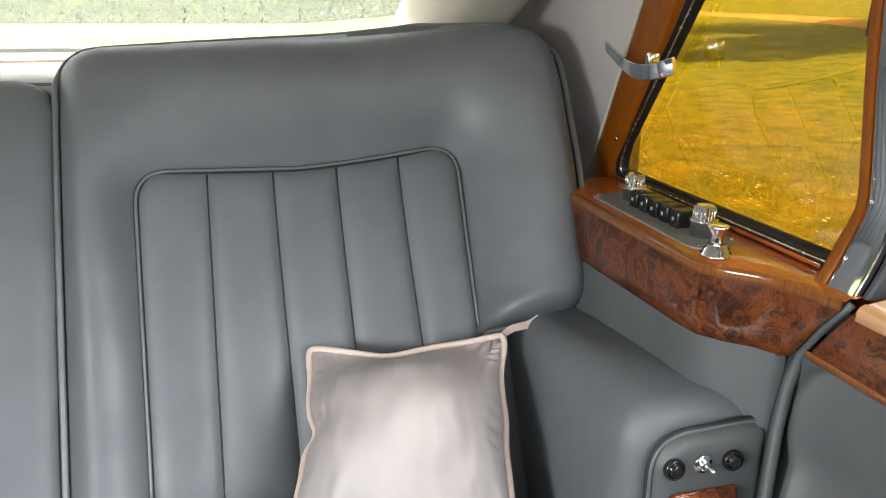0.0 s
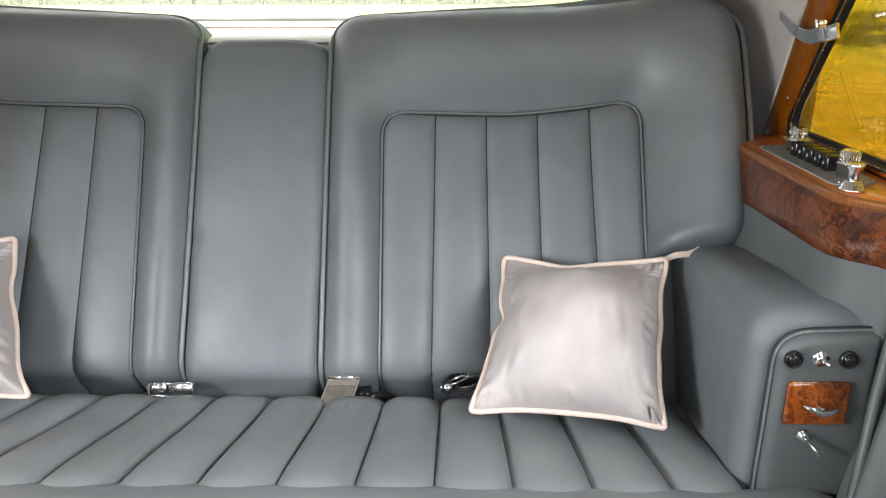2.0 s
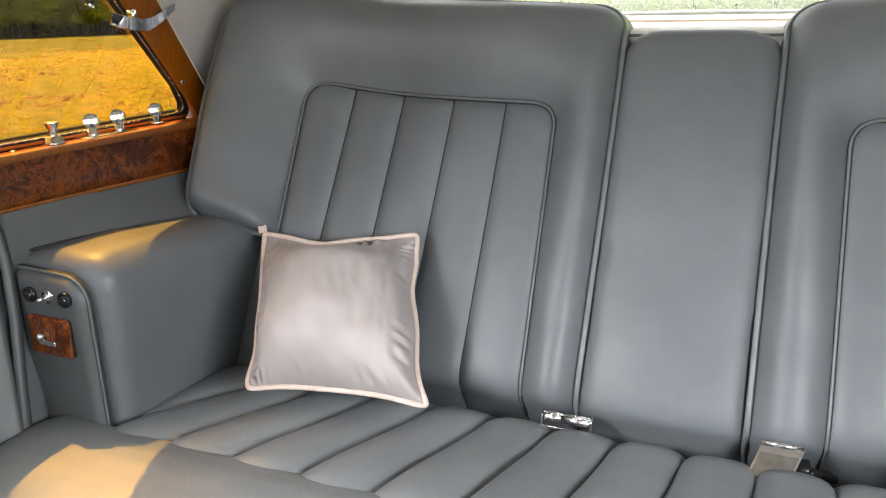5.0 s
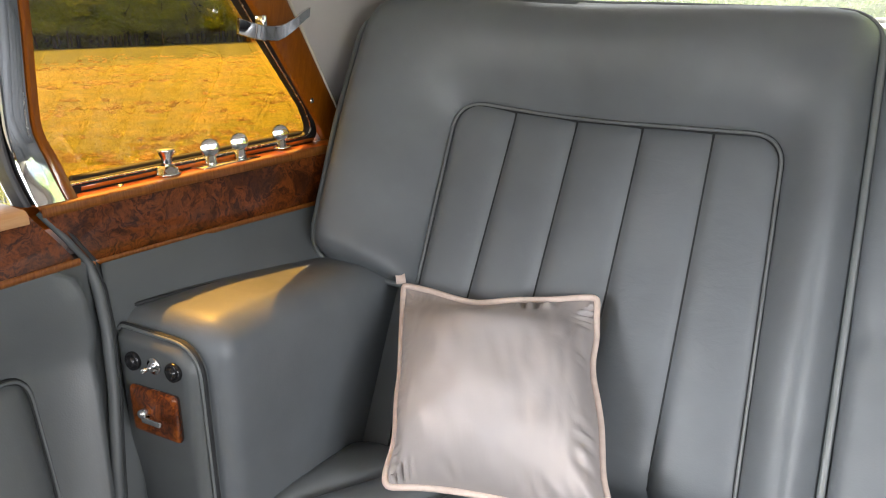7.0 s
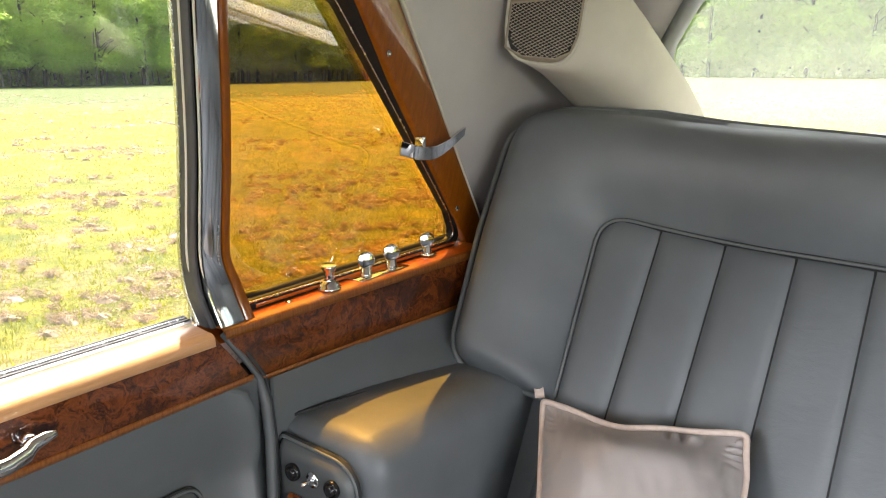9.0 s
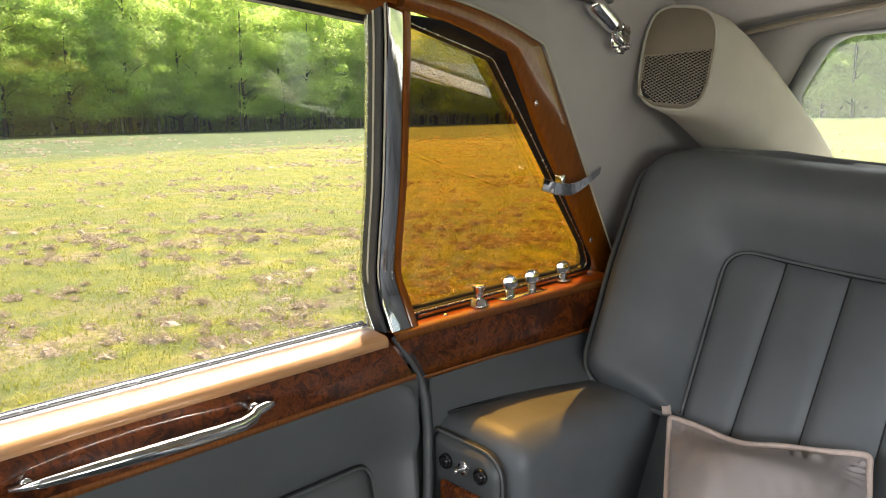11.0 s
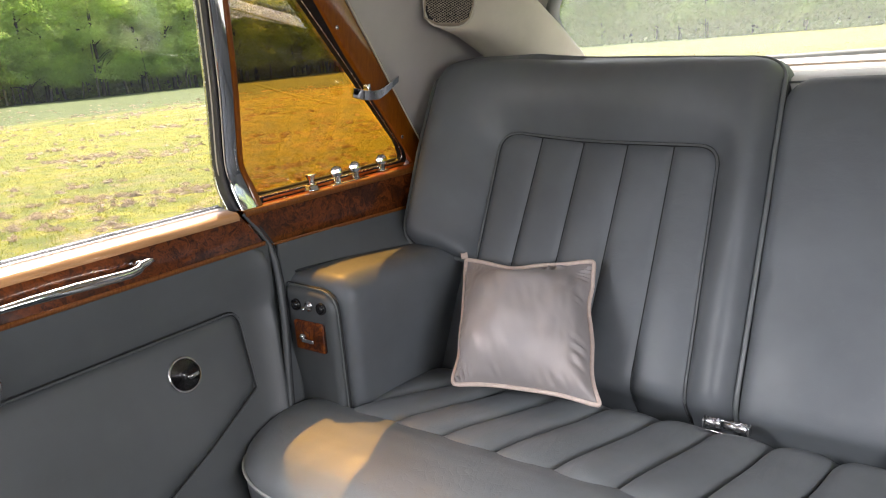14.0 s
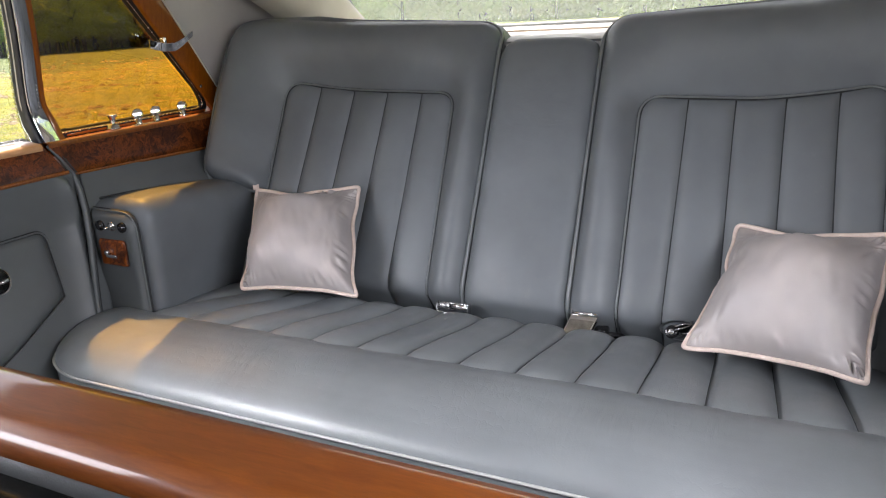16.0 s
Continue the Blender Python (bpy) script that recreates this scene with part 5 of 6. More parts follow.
def build_door(s):
    tag = "1" if s < 0 else "2"
    d = thing("door_" + tag, "closed rear car door trimmed in grey leather and burr walnut", "car door", kind="structure")
    # leather trim
    zs = [0.10 + 0.62 * j / 62 for j in range(63)]
    rows = []
    for z in zs:
        e = door_edge(z) + 0.034 * smooth01((0.735 - z) / 0.03)
        row = []
        for i in range(90):
            f = i / 89
            y = lerp(e, FRONT, f ** 1.9)
            edge = turned(e - y, 0.012)
            groove = 0
            if y < -0.494:
                groove = 0.003 * math.exp(-((z - 0.6405) / 0.0025) ** 2)
            lip = door_edge(z) - 0.016
            near = 0.016 * (math.exp((y - lip) / 0.020) if y < lip else 1 - smooth01((y - lip) / 0.009)) * smooth01((0.735 - z) / 0.05)
            row.append((s * (door_x(z) - near + groove + 0.008 * (1 - edge) + 0.001 * noise.noise((y * 8, z * 9, s))), y, z))
        rows.append(row)
    part("leather_trim", lattice(rows), LEATHER_DOOR, d)
    # padded pocket panel with piping
    poly = refine(rounded([(-0.494, 0.636), (-0.503, 0.525), (-0.60, 0.478), (-0.74, 0.422), (-0.90, 0.37), (-1.28, 0.36), (-1.28, 0.636)], [0.022, 0.006, 0.05, 0.05, 0.05, 0.02, 0.02], 8), 0.02)

    def place(u, v, w):
        return (s * (door_x(v) - w), u, v)

    part("pocket_panel", quilt(poly, None, place, lambda u, v, a, b: 0.001 + 0.007 * turned(a, 0.012), 0.012, 0.006), LEATHER_DOOR, d)
    # dark cord that paints shade beside the panel's piping
    part("panel_shade", tube([place(p[0], p[1], 0.0018) for p in poly], 0.0030, 6, True), SEAM_SHADE, d)
    part("panel_piping", tube([place(p[0], p[1], 0.0042) for p in poly], 0.0016, 7, True), LEATHER_DOOR, d)
    # fascia and capping
    rows = []
    for i in range(50):
        f = i / 49
        row = []
        for j in range(8):
            g = j / 7
            z = lerp(0.7185, 0.772, g)
            y = lerp(lerp(-0.436, -0.475, g), FRONT, f)
            row.append((s * (0.690 - 0.0025 * math.sin(math.pi * g)), y, z))
        row.append((s * 0.6925, row[-1][1], 0.7745))
        rows.append(row)
    part("fascia", lattice(rows), BURL, d, "polished burr walnut fascia")
    rows = [[(s * x, lerp(-0.476, FRONT, i / 40), z) for x, z in ((0.692, 0.7735), (0.696, 0.7765), (0.712, 0.7785), (0.7225, 0.7795), (0.725, 0.776), (0.726, 0.74))] for i in range(41)]
    part("capping", lattice(rows), WOOD_GLARE, d, "varnished walnut capping, paled for the sky's reflection")
    rows = [[(s * x, lerp(-0.4755, FRONT, i / 40), z) for x, z in ((0.6898, 0.7645), (0.6880, 0.7650), (0.6882, 0.7722), (0.6905, 0.7752), (0.6945, 0.7768))] for i in range(41)]
    part("edge_banding", lattice(rows), WOOD_GLARE, d, "edge of the capping, paled for the sky's reflection")
    rows = [[(s * x, lerp(-0.437, FRONT, i / 40), z) for x, z in ((0.6915, 0.7183), (0.6890, 0.7187), (0.6880, 0.7220), (0.6876, 0.7250), (0.6890, 0.7254))] for i in range(41)]
    part("lower_banding", lattice(rows), BANDING, d, "striped cross-banding along the fascia")
    part("waist_bed", lattice([[(s * x, lerp(-0.474, FRONT, i / 30), z) for x, z in ((0.7225, 0.7797), (0.7250, 0.7812), (0.7300, 0.7814), (0.7360, 0.7822), (0.7375, 0.7800), (0.7375, 0.765))] for i in range(31)]), GREY_TRIM, d)
    part("glass_seal", tube([(s * 0.7265, lerp(-0.474, FRONT, i / 30), 0.7815) for i in range(31)], 0.0010, 6), GREY_RUBBER, d)
    part("waist_strip", tube([(s * 0.7318, lerp(-0.474, FRONT, i / 30), 0.7820) for i in range(31)], 0.0016, 8), STEEL, d)
    part("waist_rubber", tube([(s * 0.7345, lerp(-0.474, FRONT, i / 30), 0.7832) for i in range(31)], 0.0011, 6), GREY_RUBBER, d)
    # window frame: bright posts, cantrail, glass
    def gx(z):
        return 0.737 - 0.05 * (z - 0.78)
    pane = [(-0.460, 0.776), (-0.456, 1.105), (-0.75, 1.124), (FRONT + 0.06, 1.115), (FRONT + 0.02, 0.776)]
    g = part("pane", slab(pane, lambda u, v, w: (s * (gx(v) - w), u, v), 0.004), GLASS, d, "clear window glass", smooth=False)
    g.visible_shadow = False
    zs = [0.776 + 0.335 * k / 12 for k in range(13)]
    part("rear_frame", lattice([[(s * (gx(z) + o), -0.4605 + a + 0.004 * (z - 0.78) / 0.33, z) for a, o in ((-0.0050, 0.004), (-0.0050, -0.002), (-0.003, -0.004), (0.003, -0.004), (0.0050, -0.002), (0.0050, 0.004))] for z in zs]), STEEL, d)
    for a, m in ((-0.0048, CREAM), (-0.0018, GREY_RUBBER), (0.0012, CREAM), (0.0042, GREY_RUBBER)):
        part("frame_line", tube([(s * (gx(z) - 0.0050), -0.4605 + a + 0.004 * (z - 0.78) / 0.33, z) for z in zs], 0.0013, 6), m, d)
    rail = []
    for k in range(41):
        y = lerp(-0.475, FRONT, k / 40)
        rail.append((y, 1.106 + 0.020 * math.sin(math.pi * min(1, (-0.475 - y) / 0.75))))
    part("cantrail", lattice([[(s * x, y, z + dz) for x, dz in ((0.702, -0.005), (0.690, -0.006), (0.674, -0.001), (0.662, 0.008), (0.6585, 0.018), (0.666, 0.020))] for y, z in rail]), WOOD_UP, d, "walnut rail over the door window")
    part("cantrail_edge", tube([(s * 0.6605, y, z + 0.018) for y, z in rail], 0.0024, 6), CREAM, d)
    part("cant_lining", lattice([[(s * x, y, zz) for x, zz in ((0.668, z + 0.017), (0.660, z + 0.024), (0.652, lerp(z + 0.024, 1.185, 0.5)), (0.640, 1.185))] for y, z in rail]), LINING, d)
    part("top_frame", lattice([[(s * x, y, z + dz) for x, dz in ((0.698, 0.003), (0.698, -0.006), (0.706, -0.011), (0.714, -0.011), (0.722, -0.006), (0.722, 0.004))] for y, z in rail]), RUBBER, d)
    part("top_line", tube([(s * 0.7045, y, z - 0.0112) for y, z in rail], 0.0012, 6), CREAM, d)
    part("door_skin", box(*sorted((s * 0.746, s * 0.764)), FRONT, -0.484, 0.0, 0.762, 0.004), PAINT, d)
    # long bright pull below the capping
    pull = thing("door_pull", "long tapering chrome door pull on the walnut fascia", "door pull", "door pulls")
    pts = [(0.680, -0.838, 0.7445), (0.671, -0.815, 0.7465), (0.663, -0.775, 0.7485), (0.658, -0.725, 0.7490), (0.659, -0.680, 0.7470), (0.663, -0.652, 0.7450), (0.669, -0.637, 0.7450), (0.673, -0.629, 0.7480), (0.672, -0.619, 0.7505), (0.670, -0.612, 0.7515)]
    pts = [(x, -0.838 + (y + 0.838) * 0.938, z) for x, y, z in pts]
    rs = [0.0020, 0.0040, 0.0055, 0.0062, 0.0064, 0.0062, 0.0064, 0.0056, 0.0046, 0.0026]
    part("bar", tube([(s * x, y, z) for x, y, z in pts], rs, 12), CHROME, pull)
    part("foot", lathe([(0.0075, 0), (0.006, 0.008), (0.0055, 0.018)], (s * 0.689, -0.641, 0.748), (-s, 0, 0), 14), CHROME, pull)
    part("foot", lathe([(0.005, 0), (0.004, 0.010)], (s * 0.689, -0.826, 0.745), (-s, 0, 0), 12), CHROME, pull)
    # round window switch
    sw = thing("window_switch", "round chrome window switch with a small bright lever", "switch", "window switches")
    ax = (-s * 0.95, 0, 0.28)
    cx, cy, cz = s * (door_x(0.585) - 0.006), -0.606, 0.585
    part("dish", lathe([(0.0250, 0), (0.0250, 0.004), (0.0240, 0.0065), (0.0228, 0.0072), (0.0212, 0.0064)], (cx, cy, cz), ax, 32), CHROME, sw)
    part("cone", lathe([(0.0214, 0.0066), (0.017, 0.0040), (0.012, 0.0015), (0.006, 0.0010), (0, 0.0010)], (cx, cy, cz), ax, 32), DARK_REFLECTION, sw)
    part("slot", box(*sorted((cx - s * 0.0060, cx - s * 0.002)), cy - 0.0045, cy + 0.0055, cz - 0.006, cz + 0.007, 0.001), BLACK, sw)
    part("lever", tube([(cx - s * 0.004, cy + 0.001, cz - 0.001), (cx - s * 0.010, cy + 0.004, cz - 0.003), (cx - s * 0.014, cy + 0.015, cz + 0.001)], [0.0030, 0.0036, 0.0026], 8), CHROME, sw)
    # curved inner door lever on a round rose
    hd = thing("door_lever", "curved chrome inner door lever on a round rose", "door handle", "door levers")
    lx = door_x(0.695)
    part("rose", lathe([(0.0195, 0), (0.0195, 0.002), (0.0175, 0.005), (0.012, 0.0075), (0.011, 0.013), (0, 0.014)], (s * lx, -0.835, 0.690), (-s, 0, 0.05), 30), CHROME, hd)
    for k in range(4):
        a = radians(60 + 20 * k)
        part("mark", box(*sorted((s * (lx - 0.0052), s * (lx - 0.0044))), -0.835 + 0.0148 * math.cos(a) - 0.0016, -0.835 + 0.0148 * math.cos(a) + 0.0016, 0.690 + 0.0148 * math.sin(a) - 0.0012, 0.690 + 0.0148 * math.sin(a) + 0.0012), BLACK, hd)
    pts = [(lx - 0.012, -0.833, 0.694), (lx - 0.024, -0.832, 0.688), (lx - 0.030, -0.832, 0.672), (lx - 0.031, -0.839, 0.650), (lx - 0.031, -0.850, 0.628), (lx - 0.031, -0.862, 0.610), (lx - 0.031, -0.869, 0.603)]
    part("lever", tube([(s * x, y, z) for x, y, z in pts], [0.0075, 0.0085, 0.0080, 0.0068, 0.0058, 0.0046, 0.0026], 14), CHROME, hd)
    return d


build_door(-1)
build_door(1)

# ---------------------------------------------------------------- controls on the cappings
CAP = 0.7753


def pull_knob(name, x, y, label):
    k = thing(name, label, "knob")
    part("base", lathe([(0.0125, 0), (0.0125, 0.003), (0.0105, 0.0035), (0.0105, 0.007), (0.008, 0.008), (0.0075, 0.010)], (x, y, CAP), (0, 0, 1), 28), CHROME, k)
    part("stem", lathe([(0.0058, 0.009), (0.0050, 0.014), (0.0052, 0.018), (0.0085, 0.024), (0.0090, 0.0262), (0.0075, 0.0270), (0, 0.0272)], (x, y, CAP), (0, 0, 1), 28), CHROME, k)
    return k


def paddle(x, y, ring=False):
    k = thing("paddle_switch", "small chrome switch with a round flat finger tab on the capping", "switch", "paddle switches")
    part("stem", lathe([(0.0068, 0), (0.0065, 0.003), (0.0058, 0.0035), (0.0058, 0.009), (0.004, 0.0105)], (x, y, CAP + 0.0012), (0, 0, 1), 22), CHROME, k)
    sharp(part("tab", lathe([(0.0088, -0.0022), (0.0100, -0.0012), (0.0100, 0.0012), (0.0090, 0.0020), (0.0060, 0.0025), (0, 0.0027)], (x, y, CAP + 0.019), (0.8, -0.55, 0.1), 28), CHROME, k), 25)
    if ring:
        part("ring", tube([(x + 0.011 * math.cos(a * math.tau / 24), y + 0.011 * math.sin(a * math.tau / 24), CAP + 0.002) for a in range(24)], 0.0018, 7, True), CHROME, k)
    return k


pull_knob("lighter", -0.7065, -0.316, "turned chrome cigar lighter standing on the walnut capping")
paddle(-0.7075, -0.257)
paddle(-0.7085, -0.212)
paddle(-0.714, -0.137, True)
pl = thing("switch_plate", "small rectangular chrome plate under two switches", "plate")
part("plate", box(-0.722, -0.697, -0.277, -0.192, CAP - 0.001, CAP + 0.0012, 0.0006), CHROME, pl)
sc = thing("capping_screw", "small screw in the walnut capping", "screw")
part("head", screw((-0.709, -0.371, CAP - 0.0005), (0, 0, 1)), STEEL, sc)

con = thing("control_console", "grey radio console plate with chrome knobs and five black keys", "control panel")
poly = rounded([(0.652, -0.135), (0.651, -0.330), (0.668, -0.345), (0.700, -0.325), (0.706, -0.135)], [0.012, 0.012, 0.012, 0.012, 0.012], 6)
part("plate", slab(poly, lambda u, v, w: (u, v, CAP + 0.0016 + w), 0.003), PLATE, con, smooth=False)
for x, y, ring in ((0.686, -0.168, True), (0.680, -0.304, False)):
    kb = part("knob", lathe([(0.0115, 0), (0.0115, 0.013), (0.0125, 0.0135), (0.0125, 0.016), (0.0100, 0.0165), (0.0088, 0.0275), (0.0075, 0.0285), (0.0065, 0.0275), (0, 0.0275)], (x, y, CAP + 0.001), (0, 0, 1), 28), CHROME, con, "chrome radio knob")
    ribs = bmesh.new()
    for k in range(18):
        a = k * math.tau / 18
        ribs = blend(ribs, tube([(x + 0.0100 * math.cos(a), y + 0.0100 * math.sin(a), CAP + 0.018), (x + 0.0089 * math.cos(a), y + 0.0089 * math.sin(a), CAP + 0.028)], 0.0007, 4))
    part("ribs", ribs, CHROME, kb)
    if ring:
        part("ring", tube([(x + 0.0155 * math.cos(a * math.tau / 24) * 1.05, y + 0.0155 * math.sin(a * math.tau / 24), CAP + 0.0155) for a in range(24)], 0.0009, 6, True), CHROME, kb)
for k in range(5):
    y = -0.196 - 0.0192 * k
    key = part("key", box(0.669, 0.692, y - 0.0075, y + 0.0075, CAP, CAP + 0.0175, 0.0022), BLACK, con, "glossy black key")
    part("mark", box(0.6683, 0.6692, y - 0.0012, y + 0.0012, CAP + 0.008, CAP + 0.011), LINING, key)
part("key_guard", box(0.692, 0.696, -0.290, -0.182, CAP, CAP + 0.012, 0.001), BLACK, con)
for x, y in ((0.658, -0.142), (0.660, -0.330), (0.697, -0.322)):
    part("screw", screw((x, y, CAP + 0.0014), (0, 0, 1), 0.0026), STEEL, con)
pull_knob("lighter", 0.659, -0.355, "turned chrome cigar lighter beside the radio console")

# ---------------------------------------------------------------- roof, rear window and pillars
def roof_z(x, y):
    a = min(1.0, abs(x) / 0.66)
    rise = 0.055 * (1 - a ** 2.6)
    fall = 0.075 * smooth01((y + 0.14) / 0.42)
    return 1.168 + rise - fall


def build_roof():
    bm = bmesh.new()
    rows = []
    for i in range(49):
        x = -0.662 + 1.324 * i / 48
        rows.append([(x, lerp(-2.05, 0.155, (j / 40)), roof_z(x, lerp(-2.05, 0.155, j / 40))) for j in range(41)])
    bm = lattice(rows)
    tagged(link("ceiling", bm, LINING), "grey cloth headlining curving down at its sides", "ceiling", kind="structure")
    rows = []
    for i in range(33):
        x = -0.735 + 1.47 * i / 32
        a = abs(x) / 0.735
        rows.append([(x, lerp(-2.25, 0.215, j / 30), 1.275 - 0.085 * a ** 4 - 0.20 * smooth01((lerp(-2.25, 0.215, j / 30) - 0.05) / 0.4)) for j in range(31)])
    bm = lattice(rows)
    geom = bmesh.ops.extrude_face_region(bm, geom=bm.faces[:])
    for e in geom["geom"]:
        if isinstance(e, bmesh.types.BMVert):
            e.co.z -= 0.02
    tagged(link("roof", bm, PAINT), "curved painted steel roof of the car", "car roof", kind="structure")


build_roof()


def build_rear():
    """Lined corners, rear window opening, shelf."""
    back = thing("wall_rear", "grey cloth lining round the rear window", "rear wall", kind="structure")
    for s in (-1, 1):
        # side lining behind the quarter window, bending round into the rear wall
        rows = []
        for j in range(25):
            f = j / 24
            row = []
            for i in range(29):
                g = i / 28
                z = lerp(0.70, 1.18, f)
                # front edge follows the pillar
                yf = lerp(-0.02, -0.264, (z - 0.795) / 0.285) if z < 1.08 else lerp(-0.264, -0.478, smooth01((z - 1.084) / 0.04))
                yf = min(yf, -0.0) if z > 0.75 else 0.0
                yb = 0.31 - 0.45 * max(0, z - 0.92)
                y = lerp(yf, yb, g)
                x = frame_x(max(z, 0.80)) + 0.010
                cut = max(0.0, (y - (yb - 0.17)) / 0.17)
                x -= 0.13 * (1 - math.sqrt(max(0, 1 - cut * cut * 0.98)))
                if z > 1.09:
                    x -= 0.012 * ((z - 1.09) / 0.06) ** 2
                row.append((s * x, y, z))
            rows.append(row)
        part("corner_lining", lattice(rows), LINING, back)
    # lining with the window opening
    def wall(u, v, w):
        bow = 0.05 * (u / 0.55) ** 2
        return (u, 0.33 - 0.50 * (v - 0.915) - bow - w, v)

    opening = refine(rounded([(-0.525, 0.918), (-0.560, 1.02), (-0.50, 1.108), (0, 1.128), (0.50, 1.108), (0.560, 1.02), (0.525, 0.918), (0, 0.912)], [0.02, 0.05, 0.06, 0.5, 0.06, 0.05, 0.02, 0.5], 8), 0.02)
    c = Vector((0, 1.01))
    out = []
    for p in opening:
        q = p + Vector((math.copysign(0.10 * min(1, abs(p.x) / 0.4), p.x), 0.05 if p.y > 1.03 else -0.06))
        out.append(Vector((max(-0.64, min(0.64, q.x)), q.y)))
    part("window_surround", band(out, opening, wall, 0.02), LINING, back)
    seal_rows = []
    for p in opening:
        n = (p - c).normalized()
        seal_rows.append([wall(*(p + n * a), w) for a, w in ((0.016, 0.001), (0.012, 0.007), (0.004, 0.008), (-0.004, 0.004), (-0.007, -0.006), (-0.004, -0.014))])
    seal_rows.append(seal_rows[0])
    win = thing("window_3", "wide curved rear window with a grey rubber surround", "window", kind="structure")
    part("seal", lattice(seal_rows), make_plain("grey_seal", (0.20, 0.21, 0.20), 0.5), win)
    nu, nv = 40, 10
    rows = [[wall(lerp(-0.60, 0.60, i / nu), lerp(0.885, 1.15, j / nv), -0.012) for i in range(nu + 1)] for j in range(nv + 1)]
    g = part("pane", lattice(rows), REAR_GLASS, win, "curved glass with a slight haze")
    g.visible_shadow = False
    # welt where the headlining meets the surround
    pts = [(lerp(-0.645, 0.645, k / 40), 0.152 - 0.05 * (lerp(-0.645, 0.645, k / 40) / 0.6) ** 2 + 0.02, roof_z(lerp(-0.645, 0.645, k / 40), 0.155) - 0.006) for k in range(41)]
    part("welt", tube(pts, 0.0042, 8), TAN, back)
    rows = [[(x, y - 0.004, z + 0.003), (x, y + 0.045, z + 0.020)] for x, y, z in pts]
    part("welt_backing", lattice(rows), LINING, back)
    # parcel shelf
    sh = thing("parcel_shelf", "pale leather parcel shelf with piped edges behind the seat backs", "shelf", kind="structure")
    part("board", box(-0.66, 0.66, 0.10, 0.40, 0.872, 0.890, 0.006), SHELF, sh)
    rows = []
    for i in range(61):
        x = -0.62 + 1.24 * i / 60
        bow = 0.010 * (x / 0.6) ** 2
        rows.append([(x, 0.22 - bow, 0.888), (x, 0.226 - bow, 0.903), (x, 0.24 - bow, 0.909), (x, 0.28 - bow, 0.911), (x, 0.318 - bow, 0.910), (x, 0.33 - bow, 0.890)])
    part("rear_roll", lattice(rows), SHELF, sh)
    part("roll_piping", tube([(-0.62 + 1.24 * i / 60, 0.222 - 0.010 * ((-0.62 + 1.24 * i / 60) / 0.6) ** 2, 0.904) for i in range(61)], 0.0022, 6), TAN, sh)
    hump = rounded([(-0.13, 0.06), (-0.13, 0.19), (0.13, 0.19), (0.13, 0.06)], [0.01, 0.05, 0.05, 0.01], 8)
    part("centre_pad", quilt(refine(hump, 0.02), None, lambda u, v, w: (u, v, 0.885 + w), lambda u, v, a, b: 0.012 * turned(a, 0.03), 0.008, 0.01), SHELF, sh)
    part("pad_piping", tube([(p[0], p[1], 0.888) for p in refine(hump, 0.02)], 0.002, 6, True), PIPING, sh)
    # body behind: deck and rear quarter
    part("back_board", box(-0.66, 0.66, 0.115, 0.135, 0.05, 0.875), CARPET, back)
    part("boot", box(-0.78, 0.78, 0.45, 1.55, 0.0, 0.80, 0.05, 3), PAINT, back)
    for s in (-1, 1):
        part("rear_quarter", box(*sorted((s * 0.735, s * 0.765)), -0.04, 0.46, 0.74, 1.12, 0.01), PAINT, back)


build_rear()


